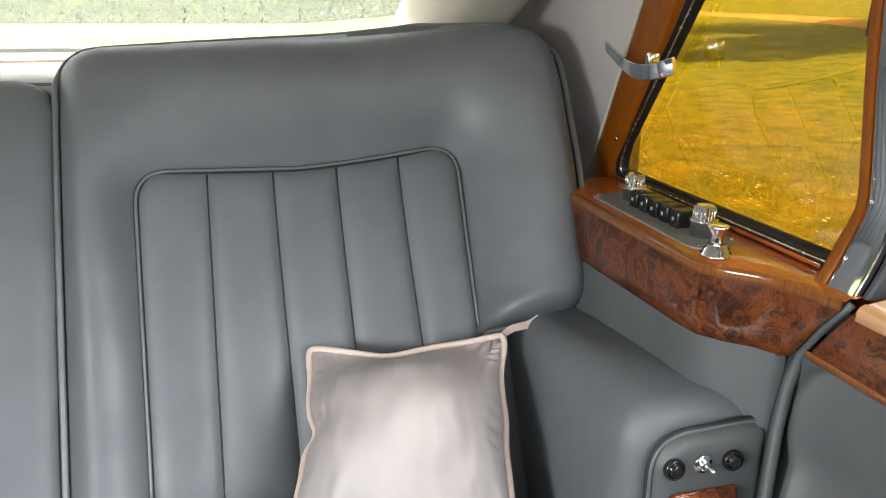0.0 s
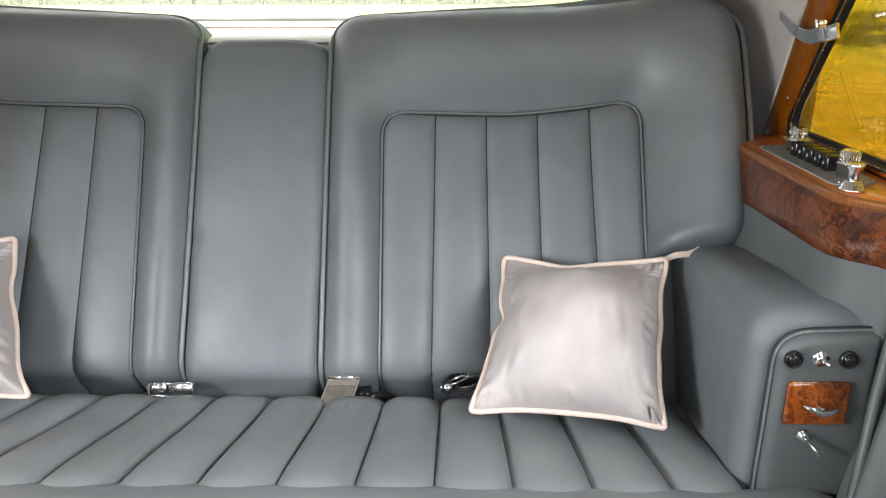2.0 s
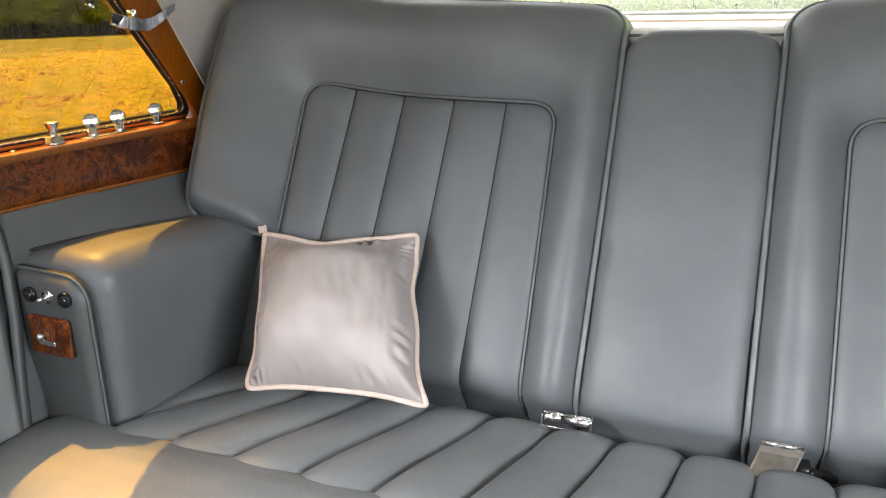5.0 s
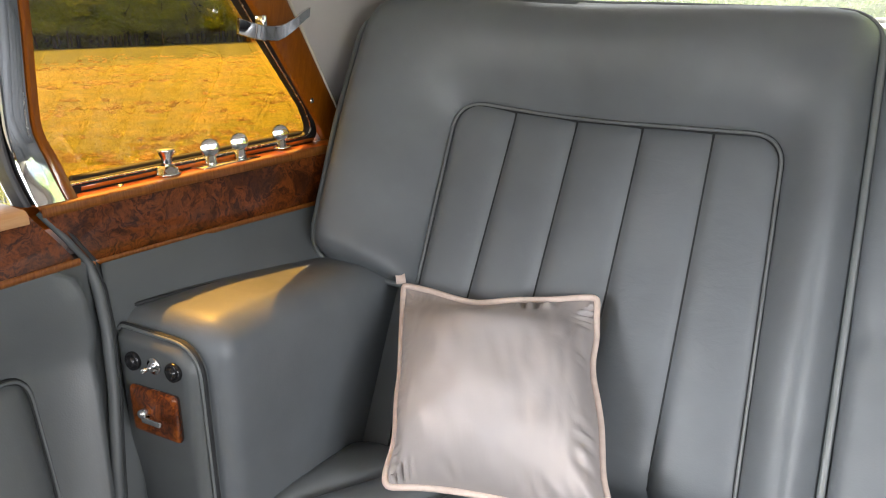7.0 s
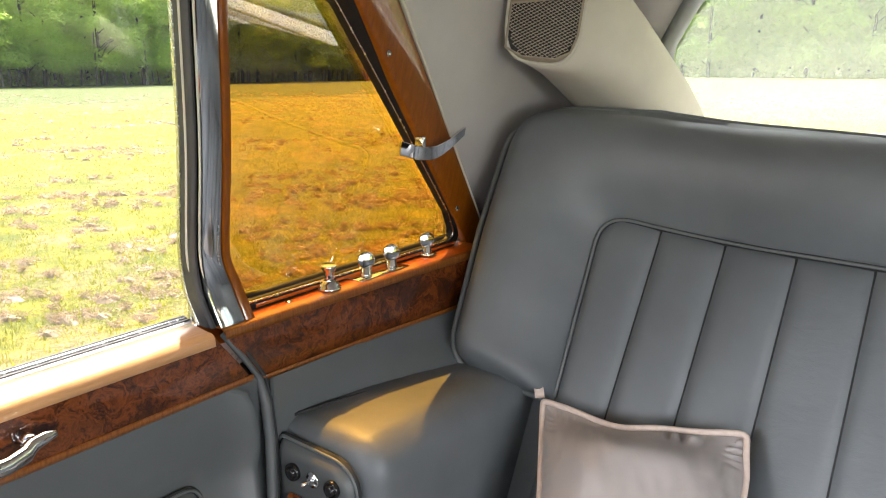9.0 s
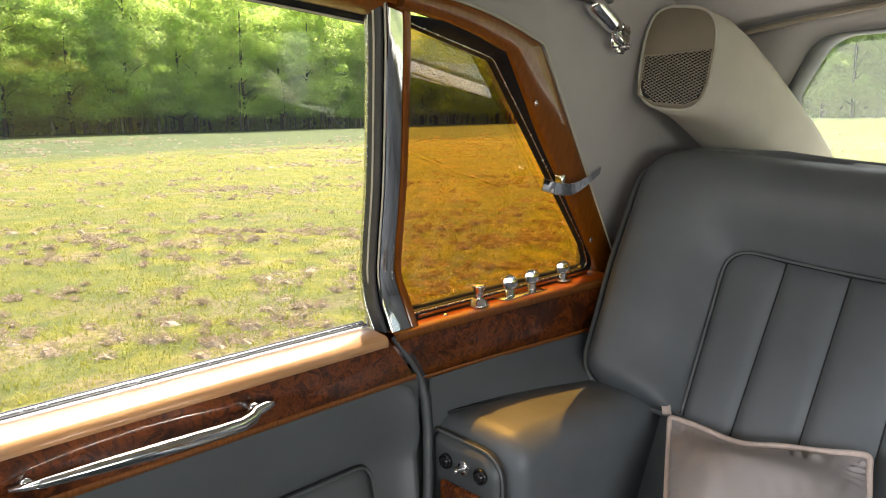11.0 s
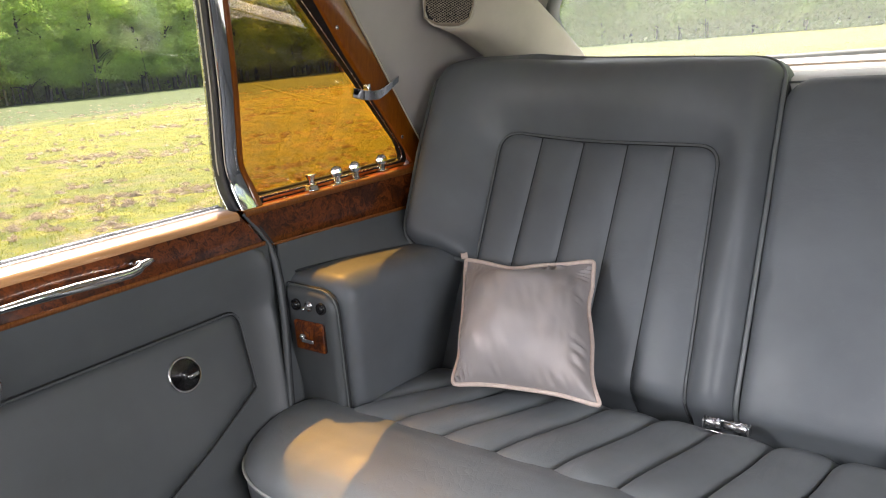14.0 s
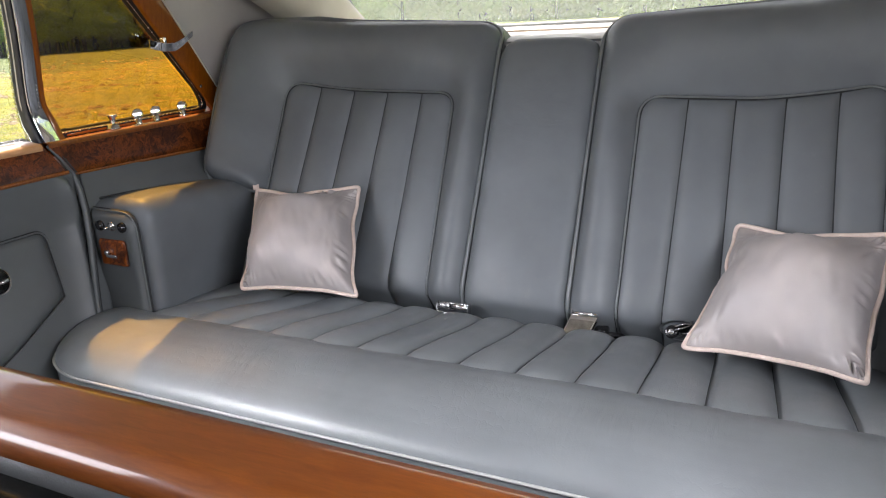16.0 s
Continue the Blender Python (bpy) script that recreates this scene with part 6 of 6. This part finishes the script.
def build_speaker(s):
    sp = thing("speaker_pod", "pale vinyl loudspeaker pod with a mesh grille in the roof corner", "loudspeaker", "speaker pods")
    spine = [((-0.614, -0.030, 1.075), (0.047, 0.068)), ((-0.606, 0.000, 1.066), (0.054, 0.069)), ((-0.600, 0.035, 1.050), (0.058, 0.066)), ((-0.592, 0.08, 1.022), (0.062, 0.062)), ((-0.580, 0.13, 0.985), (0.062, 0.060)), ((-0.565, 0.18, 0.950), (0.058, 0.056)), ((-0.55, 0.23, 0.915), (0.050, 0.05)), ((-0.54, 0.27, 0.885), (0.04, 0.04))]
    ahead = Vector((0.36, -0.93, 0.10)).normalized()
    rows = []
    n = 36
    for k, (c, (a, b)) in enumerate(spine):
        t = k / (len(spine) - 1)
        face = ahead.lerp(Vector((-0.05, -0.9, 0.55)), t).normalized()
        side = face.cross(Vector((0.12, 0, 1))).normalized() * -1
        up = side.cross(face).normalized()
        if up.z < 0:
            up = -up
        row = []
        for i in range(n):
            q = i * math.tau / n
            cx, cy = math.cos(q), math.sin(q)
            px = math.copysign(abs(cx) ** 0.62, cx) * a
            py = math.copysign(abs(cy) ** 0.62, cy) * b
            p = Vector(c) + side * px + up * py
            row.append((s * -p.x, p.y, p.z))
        rows.append(row)
    part("housing", lattice(rows, True, True), CREAM, sp)
    c = Vector(spine[0][0])
    side = ahead.cross(Vector((0.12, 0, 1))).normalized() * -1
    up = side.cross(ahead).normalized()
    if up.z < 0:
        up = -up

    def place(u, v, w):
        p = c + side * u + up * v + ahead * (w + 0.001)
        return (s * -p.x, p.y, p.z)

    outline = [Vector((math.copysign(abs(math.cos(q)) ** 0.62, math.cos(q)) * 0.0445, math.copysign(abs(math.sin(q)) ** 0.62, math.sin(q)) * 0.065)) for q in [i * math.tau / 48 for i in range(48)]]
    part("face", slab(outline, place, 0.004), TAN, sp, "plain tan front")
    part("welt", tube([place(p.x * 1.03, p.y * 1.03, 0.0) for p in outline], 0.0022, 6, True), CREAM, sp)
    g0, g1 = -0.060, 0.008

    def inside(u, v):
        return g0 < v < g1 + u * 0.18 and (abs(u) / 0.0425) ** 3.2 + (abs(v) / 0.061) ** 3.2 < 1

    back = refine([Vector((-0.0425, -0.03)), Vector((-0.042, -0.052)), Vector((-0.02, -0.061)), Vector((0.02, -0.060)), Vector((0.037, -0.05)), Vector((0.0425, -0.03)), Vector((0.0425, 0.016)), Vector((-0.0425, 0.000))], 0.01)
    part("grille_backing", slab(back, lambda u, v, w: place(u, v, w + 0.0008), 0.002), BLACK, sp, smooth=False)
    part("grille_rim", tube([place(p.x, p.y, 0.0015) for p in back], 0.0016, 6, True), TAN, sp)
    # expanded mesh: zigzag strands
    strands = []
    pw, ph = 0.0068, 0.0021
    for r in range(-30, 9):
        v0 = r * ph
        run = []
        for k in range(-14, 15):
            u = k * pw / 2
            v = v0 + (ph * 0.5 if (k + r) % 2 else -ph * 0.5)
            if inside(u, v):
                run.append(place(u, v, 0.0022))
            else:
                if len(run) > 1:
                    strands.append(run)
                run = []
        if len(run) > 1:
            strands.append(run)
    vs, fs = [], []
    nrm = Vector((s * -ahead.x, ahead.y, ahead.z))
    upv = Vector((s * -up.x, up.y, up.z))
    for run in strands:
        for a, b in zip(run, run[1:]):
            a, b = Vector(a), Vector(b)
            k = len(vs)
            o = upv * 0.00038
            vs += [a - o, b - o, b + o, a + o, a - o - nrm * 0.001, b - o - nrm * 0.001]
            fs += [(k, k + 1, k + 2, k + 3), (k, k + 1, k + 5, k + 4)]
    me = bpy.data.meshes.new("grille")
    me.from_pydata(vs, [], fs)
    me.materials.append(MESH_METAL)
    gr = new("grille", me)
    gr.parent = sp
    gr["label"] = "bronze expanded metal mesh"
    return sp


build_speaker(-1)
build_speaker(1)


def build_grab(s):
    g = thing("grab_strap", "grey leather grab strap on chrome brackets above the quarter window", "grab strap", "grab straps")
    pts = [(0.634, -0.445, 1.1365), (0.633, -0.40, 1.1385), (0.632, -0.30, 1.1425), (0.632, -0.20, 1.1465), (0.633, -0.163, 1.1480)]
    rows = []
    for p in refine([Vector(q) for q in pts], 0.02, False):
        h = lerp(0.0100, 0.0134, (p.y + 0.445) / 0.282)
        rows.append([(s * (p.x + a), p.y, p.z + b * h) for a, b in ((-0.003, -1), (-0.0045, -0.9), (-0.0055, -0.5), (-0.0055, 0.5), (-0.0045, 0.9), (-0.003, 1), (0.003, 1), (0.003, -1))])
    part("strap", lattice(rows, True, True), LEATHER, g)
    rows = []
    for y, h, o in ((-0.4865, 0.003, 0.004), (-0.4850, 0.0090, 0.0015), (-0.4810, 0.0130, 0.0), (-0.4740, 0.0150, -0.001), (-0.4660, 0.0145, -0.001), (-0.4610, 0.0122, 0.0), (-0.4580, 0.0122, 0.0), (-0.4545, 0.0142, -0.001), (-0.4300, 0.0142, -0.001), (-0.4270, 0.0132, 0.001)):
        rows.append([(s * (0.628 + o + a - 0.13 * b * h), y, 1.1365 + b * h) for a, b in ((0.012, -1), (0.003, -1), (0.0008, -0.9), (0.0001, -0.75), (0.0, 0.0), (0.0001, 0.75), (0.0008, 0.9), (0.003, 1), (0.014, 1))])
    f = sharp(part("bracket", lattice(rows, True, True), CHROME, g, "rounded chrome bracket"), 50)
    part("washer", lathe([(0.0170, 0), (0.0170, 0.002), (0.0155, 0.004), (0.012, 0.0045)], (s * 0.643, -0.4775, 1.1375), (-s, 0, 0), 28), CHROME, f)
    for z in (1.1322, 1.1408):
        part("rib", tube([(s * (0.6275 - 0.13 * (z - 1.1365)), -0.4540, z), (s * (0.6275 - 0.13 * (z - 1.1365)), -0.4285, z)], 0.0009, 6), GREY_RUBBER, f)
    r = part("bracket", tube([(s * 0.634, -0.200, 1.1350), (s * 0.6345, -0.197, 1.1340), (s * 0.636, -0.188, 1.1305), (s * 0.640, -0.150, 1.1150), (s * 0.642, -0.138, 1.1105), (s * 0.6425, -0.134, 1.1090)], [0.0065, 0.0095, 0.0115, 0.0115, 0.0105, 0.0070], 18), CHROME, g, "swivelling chrome bracket")
    for dz in (-0.0085, 0.0085):
        part("foot", tube([(s * 0.642, -0.142, 1.1115 + dz), (s * 0.645, -0.120, 1.104 + dz), (s * 0.647, -0.100, 1.0965 + dz)], [0.0045, 0.0060, 0.0045], 10), CHROME, r)
    part("plate", box(*sorted((s * 0.647, s * 0.654)), -0.132, -0.092, 1.086, 1.116, 0.003), CHROME, r)
    part("screw", screw((s * 0.645, -0.101, 1.106), (-s, 0, 0)), STEEL, r)
    hk = thing("belt_stud", "small chrome stud screwed to the roof side", "stud", "roof studs")
    part("plate", box(*sorted((s * 0.648, s * 0.653)), -0.121, -0.101, 1.079, 1.097, 0.003), CHROME, hk)
    part("stud", lathe([(0.006, 0), (0.005, 0.005), (0.003, 0.0055), (0.003, 0.008), (0.0042, 0.009), (0, 0.0105)], (s * 0.648, -0.109, 1.088), (-s, 0, 0), 16), STEEL, hk)


build_grab(-1)
build_grab(1)


# ---------------------------------------------------------------- loose cushions
def build_pillow(tl, tr, br, bl, seed, tab_at, nip_side, label):
    """A square scatter cushion lying against the seat back, given by its corners."""
    rng = random.Random(seed)
    t = thing("scatter_cushion", label, "cushion", "scatter cushions")
    tl, tr, br, bl = (Vector(p) for p in (tl, tr, br, bl))
    mid = (tl + tr + br + bl) / 4
    tl, tr, br, bl = (mid + (p - mid) * 1.042 for p in (tl, tr, br, bl))
    out = ((tr - tl).cross(bl - tl)).normalized()
    if out.y > 0:
        out = -out
    n = 96

    def flat(u, v):
        p = tl.lerp(tr, u).lerp(bl.lerp(br, u), v)
        # sides drawn in between the corners
        pu, pv = u - 0.5, v - 0.5
        draw = 0.135
        p = p + (tr - tl) * (-pu * draw * (1 - abs(2 * pv) ** 3.2) * 1.4 * abs(2 * pu) ** 1.5) + (bl - tl) * (-pv * draw * (1 - abs(2 * pu) ** 3.2) * 1.4 * abs(2 * pv) ** 1.5)
        # corners turned round
        cr = (abs(2 * pu) * abs(2 * pv)) ** 6.5
        p = p - ((tr - tl) * pu + (bl - tl) * pv) * 0.13 * cr
        # one side is nipped where the cushion folds
        p = p + (tr - tl) * nip_side * math.exp(-((v - 0.45) / 0.06) ** 2) * max(0, 1 - u) ** 5
        p = p + (bl - tl) * 0.030 * math.exp(-((u - 0.42) / 0.13) ** 2) * max(0, 1 - v) ** 4
        wav = 0.004 * noise.noise((u * 6, v * 6, seed * 3.1))
        return p + (tr - tl).normalized() * wav

    def puff(u, v):
        a, b = math.sin(math.pi * u), math.sin(math.pi * v)
        body = (a * b) ** 0.56
        d = min(u, 1 - u, v, 1 - v)
        # gathers running in from the seam
        e = u if min(v, 1 - v) < min(u, 1 - u) else v
        run = math.exp(-((d - 0.045) / 0.05) ** 2)
        amp = max(0.0, 0.22 + 1.5 * noise.noise((e * 5, seed, 6 + (u > 0.5) + 2 * (v > 0.5))))
        puck = run * amp * (0.0110 * math.sin(e * 95 + 8 * noise.noise((e * 7, seed, 1)) + 14 * d) + 0.0026 * math.sin(e * 37 - 9 * d))
        fold = -0.0032 * math.tanh((v - 0.80 + 0.28 * u + 0.05 * math.sin(5 * u + seed)) / 0.06) * a * b
        soft = fold + 0.009 * noise.noise((u * 3.2, v * 3.2, seed * 1.7)) + 0.0038 * noise.noise((u * 9, v * 6, seed * 2.2)) + 0.0016 * noise.noise((u * 22, v * 9, seed * 2.7))
        nip = -0.0045 * math.exp(-((u - 0.47 - 0.1 * (v - 0.22)) / 0.012) ** 2 - ((v - 0.22) / 0.045) ** 2) - 0.004 * math.exp(-((u - 0.86 + 0.2 * (v - 0.3)) / 0.016) ** 2 - ((v - 0.26) / 0.07) ** 2)
        return 0.070 * body * (0.30 + 0.70 * smooth01(v / 0.30)) + (puck + soft + nip) * min(1, d * 14)

    for name, sgn in (("front", 1), ("back", -1)):
        rows = []
        for j in range(n + 1):
            row = []
            for i in range(n + 1):
                u = 0.5 - 0.5 * math.cos(math.pi * i / n)
                v = 0.5 - 0.5 * math.cos(math.pi * j / n)
                row.append(flat(u, v) + out * sgn * puff(u, v) * (1 if sgn > 0 else 0.55))
            rows.append(row)
        part(name, lattice(rows), SATIN, t)
    rim = []
    m = 40
    for k in range(m):
        rim.append(flat(k / m, 0))
    for k in range(m):
        rim.append(flat(1, k / m))
    for k in range(m):
        rim.append(flat(1 - k / m, 1))
    for k in range(m):
        rim.append(flat(0, 1 - k / m))
    part("piping", tube([p + (p - mid).normalized() * 0.0022 + out * 0.0026 for p in rim], 0.0033, 8, True), CORD, t, "blush corded edge")
    a, b, w = (Vector(p) for p in tab_at)
    part("loop_tab", lattice([[a.lerp(b, k / 6) + w * q + Vector((0, 0, 0.003 * math.sin(k))) for q in (-1, 0, 1)] for k in range(7)]), CORD, t, "folded ribbon tab")
    return t


build_pillow((-0.545, -0.152, 0.638), (-0.316, -0.113, 0.648), (-0.235, -0.279, 0.486), (-0.464, -0.325, 0.490), 4,
             ((-0.540, -0.150, 0.634), (-0.556, -0.132, 0.652), (0.004, 0.004, 0.0)), 0.0, "silvery satin scatter cushion with blush piping propped against the armrest")
build_pillow((0.338, -0.116, 0.624), (0.551, -0.170, 0.642), (0.517, -0.344, 0.490), (0.286, -0.306, 0.487), 9,
             ((0.541, -0.170, 0.634), (0.588, -0.158, 0.648), (0.0, 0.003, 0.003)), 0.045, "silvery satin scatter cushion with blush piping leaning askew in the corner")

# ---------------------------------------------------------------- seat belt fittings
bk = thing("belt_buckle", "chrome seat belt buckle with two rollers lying behind the cushion", "buckle")
rim = [(-0.128, 0.4525), (-0.070, 0.4515), (-0.069, 0.4700), (-0.127, 0.4715)]
part("frame", tube([(x, -0.203, z) for x, z in rim], 0.0013, 8, True), STEEL, bk)
for x0, x1 in ((-0.1255, -0.1050), (-0.1020, -0.0715)):
    roller = part("roller", lathe([(0.0030, 0), (0.0062, 0.0008), (0.0062, x1 - x0 - 0.0008), (0.0030, x1 - x0)], (x0, -0.200, 0.4640), (1, 0, -0.01), 18), STEEL, bk)
    for k in range(3):
        a = radians(110 + 45 * k)
        part("rib", tube([(x0 + 0.002, -0.200 - 0.0062 * math.sin(a), 0.4640 - 0.0062 * math.cos(a)), (x1 - 0.002, -0.200 - 0.0062 * math.sin(a), 0.4638 - 0.0062 * math.cos(a))], 0.0005, 5), STEEL, roller)
for x in (-0.1275, -0.0695):
    part("end_plate", box(x - 0.0012, x + 0.0012, -0.209, -0.194, 0.4530, 0.4705, 0.001), CHROME, bk)
bk2 = thing("belt_buckle", "flat chrome seat belt buckle standing between the cushions", "buckle")
def on_back(u, v, w):
    return Vector((u, -0.19 + LEAN_Y * v - LEAN_Z * w, 0.45 + LEAN_Z * v + LEAN_Y * w))


case = slab(refine(rounded([(0, 0), (1, 0), (1, 1), (0, 1)], [0.08] * 4, 4), 0.25), lambda u, v, w: tuple(on_back(0.095 + 0.042 * u + 0.015 * v, -0.022 + 0.044 * v, 0.024 - 0.003 * v + w)), 0.012)
sharp(part("case", case, CHROME, bk2), 30)
LID = make_plain("mottled_grey_steel", (0.42, 0.41, 0.39), 0.18, 1.0, 0.2, 120)
lid = slab(refine(rounded([(0.05, 0.05), (0.95, 0.05), (0.95, 0.78), (0.05, 0.78)], [0.05] * 4, 4), 0.25), lambda u, v, w: tuple(on_back(0.095 + 0.042 * u + 0.015 * v, -0.022 + 0.044 * v, 0.0255 - 0.003 * v + w)), 0.002)
part("lid", lid, LID, bk2, smooth=False)
part("lip", tube([on_back(0.110, 0.0225, 0.022), on_back(0.150, 0.0225, 0.022)], 0.0032, 8), CHROME, bk2)
part("button", box(0.142, 0.162, -0.190, -0.158, 0.428, 0.452, 0.004), BLACK, bk2)
part("webbing", tube([(0.150, -0.180, 0.434), (0.166, -0.172, 0.438), (0.180, -0.160, 0.432), (0.190, -0.152, 0.422)], 0.005, 8), BLACK, bk2)
st = thing("folded_belt", "grey webbing strap folded round a ring buckle on the seat", "seat belt")


def coil(cu, cv, a, b, turns, shrink):
    pts = []
    n = int(turns * 20)
    for k in range(n + 1):
        q = k * math.tau / 20 + math.pi
        f = 1 - shrink * k / n
        pts.append((cu + a * f * math.cos(q), cv + b * f * math.sin(q)))
    return pts


part("webbing", lattice([[on_back(u, v, w) for w in (0.008, 0.034)] for u, v in coil(0.279, 0.0155, 0.031, 0.0140, 1.0, 0.0)]), PIPING, st)
part("webbing", lattice([[on_back(u, v, w) for w in (0.008, 0.031)] for u, v in coil(0.284, 0.0150, 0.024, 0.0105, 2.5, 0.55)]), BLACK, st)
part("core", lathe([(0.0090, 0), (0.0098, 0.002), (0.0098, 0.006), (0.0085, 0.007), (0, 0.006)], on_back(0.266, 0.0115, 0.025), (0, -0.88, 0.47), 22), BLACK, st)
part("ring", lathe([(0.0040, 0), (0.0046, 0.002), (0.0046, 0.005), (0.003, 0.006), (0.0015, 0.004), (0, 0.004)], on_back(0.266, 0.0115, 0.031), (0, -0.88, 0.47), 22), STEEL, st)
for line in ([(0.268, 0.013, 0.036), (0.280, 0.018, 0.037), (0.291, 0.023, 0.037), (0.294, 0.031, 0.037)], [(0.282, 0.0105, 0.036), (0.296, 0.0125, 0.037), (0.303, 0.016, 0.037)], [(0.270, 0.020, 0.034), (0.285, 0.026, 0.034), (0.300, 0.024, 0.034)]):
    part("tongue", tube([on_back(*p) for p in line], 0.0013, 6), STEEL, st)

# ---------------------------------------------------------------- front bench, floor and the shell ahead of the rear compartment
fs = thing("front_seat", "front bench with a varnished wooden top rail", "front seat")
poly = refine(rounded([(-0.60, -1.010), (0.60, -1.010), (0.60, -1.066), (-0.60, -1.066)], [0.02, 0.02, 0.02, 0.02], 6), 0.04)
rail = quilt(poly, None, lambda u, v, w: (u, v, 0.744 + w), lambda u, v, a, b: 0.010 * turned(a, 0.012), 0.006, 0.008)
part("top_rail", rail, WOOD_RAIL, fs, "broad varnished walnut top rail")
part("rail_beading", tube([(-0.58 + 0.04 * k, -1.0085, 0.742) for k in range(30)], 0.003, 6), CREAM, fs)
part("back_panel", box(-0.60, 0.60, -1.054, -1.02, 0.16, 0.722, 0.01), LEATHER_DOOR, fs)
part("squab", box(-0.64, 0.64, -1.19, -1.092, 0.30, 0.752, 0.022, 4), LEATHER, fs)
# black block put in for the shade of the gap behind the rail
part("rail_gap_shade", box(-0.60, 0.60, -1.095, -1.058, 0.30, 0.716), BLACK, fs)
part("cushion", box(-0.64, 0.64, -1.72, -1.18, 0.22, 0.42, 0.05, 4), LEATHER, fs)
tagged(link("floor", box(-0.80, 0.80, -2.6, 0.45, 0.0, 0.05), CARPET), "grey carpeted car floor", "floor", kind="structure")
fr = thing("wall_front", "front bulkhead, dashboard and windscreen pillars of the car", "bulkhead", kind="structure")
part("dashboard", box(-0.78, 0.78, -2.35, -2.05, 0.30, 0.80, 0.04, 3), BURL, fr)
part("scuttle", box(-0.80, 0.80, -2.60, -2.30, 0.0, 0.82, 0.02), PAINT, fr)
for s in (-1, 1):
    part("screen_pillar", tube([(s * 0.72, -2.35, 0.80), (s * 0.66, -2.03, 1.16)], 0.03, 10), LINING, fr)
    part("front_door", box(*sorted((s * 0.72, s * 0.83)), -2.35, -1.34, 0.0, 0.77, 0.02), LEATHER_DOOR, fr)
    part("door_post", box(*sorted((s * 0.69, s * 0.76)), -1.38, -1.30, 0.05, 1.13, 0.01), LINING, fr)
part("header", box(-0.66, 0.66, -2.08, -2.0, 1.13, 1.20, 0.02), LINING, fr)
scr = part("windscreen", lattice([[(lerp(-0.70, 0.70, i / 10), -2.36 + 0.06 * (lerp(-1, 1, i / 10)) ** 2, 0.80), (lerp(-0.65, 0.65, i / 10), -2.06, 1.16)] for i in range(11)]), GLASS, fr)
scr.visible_shadow = False
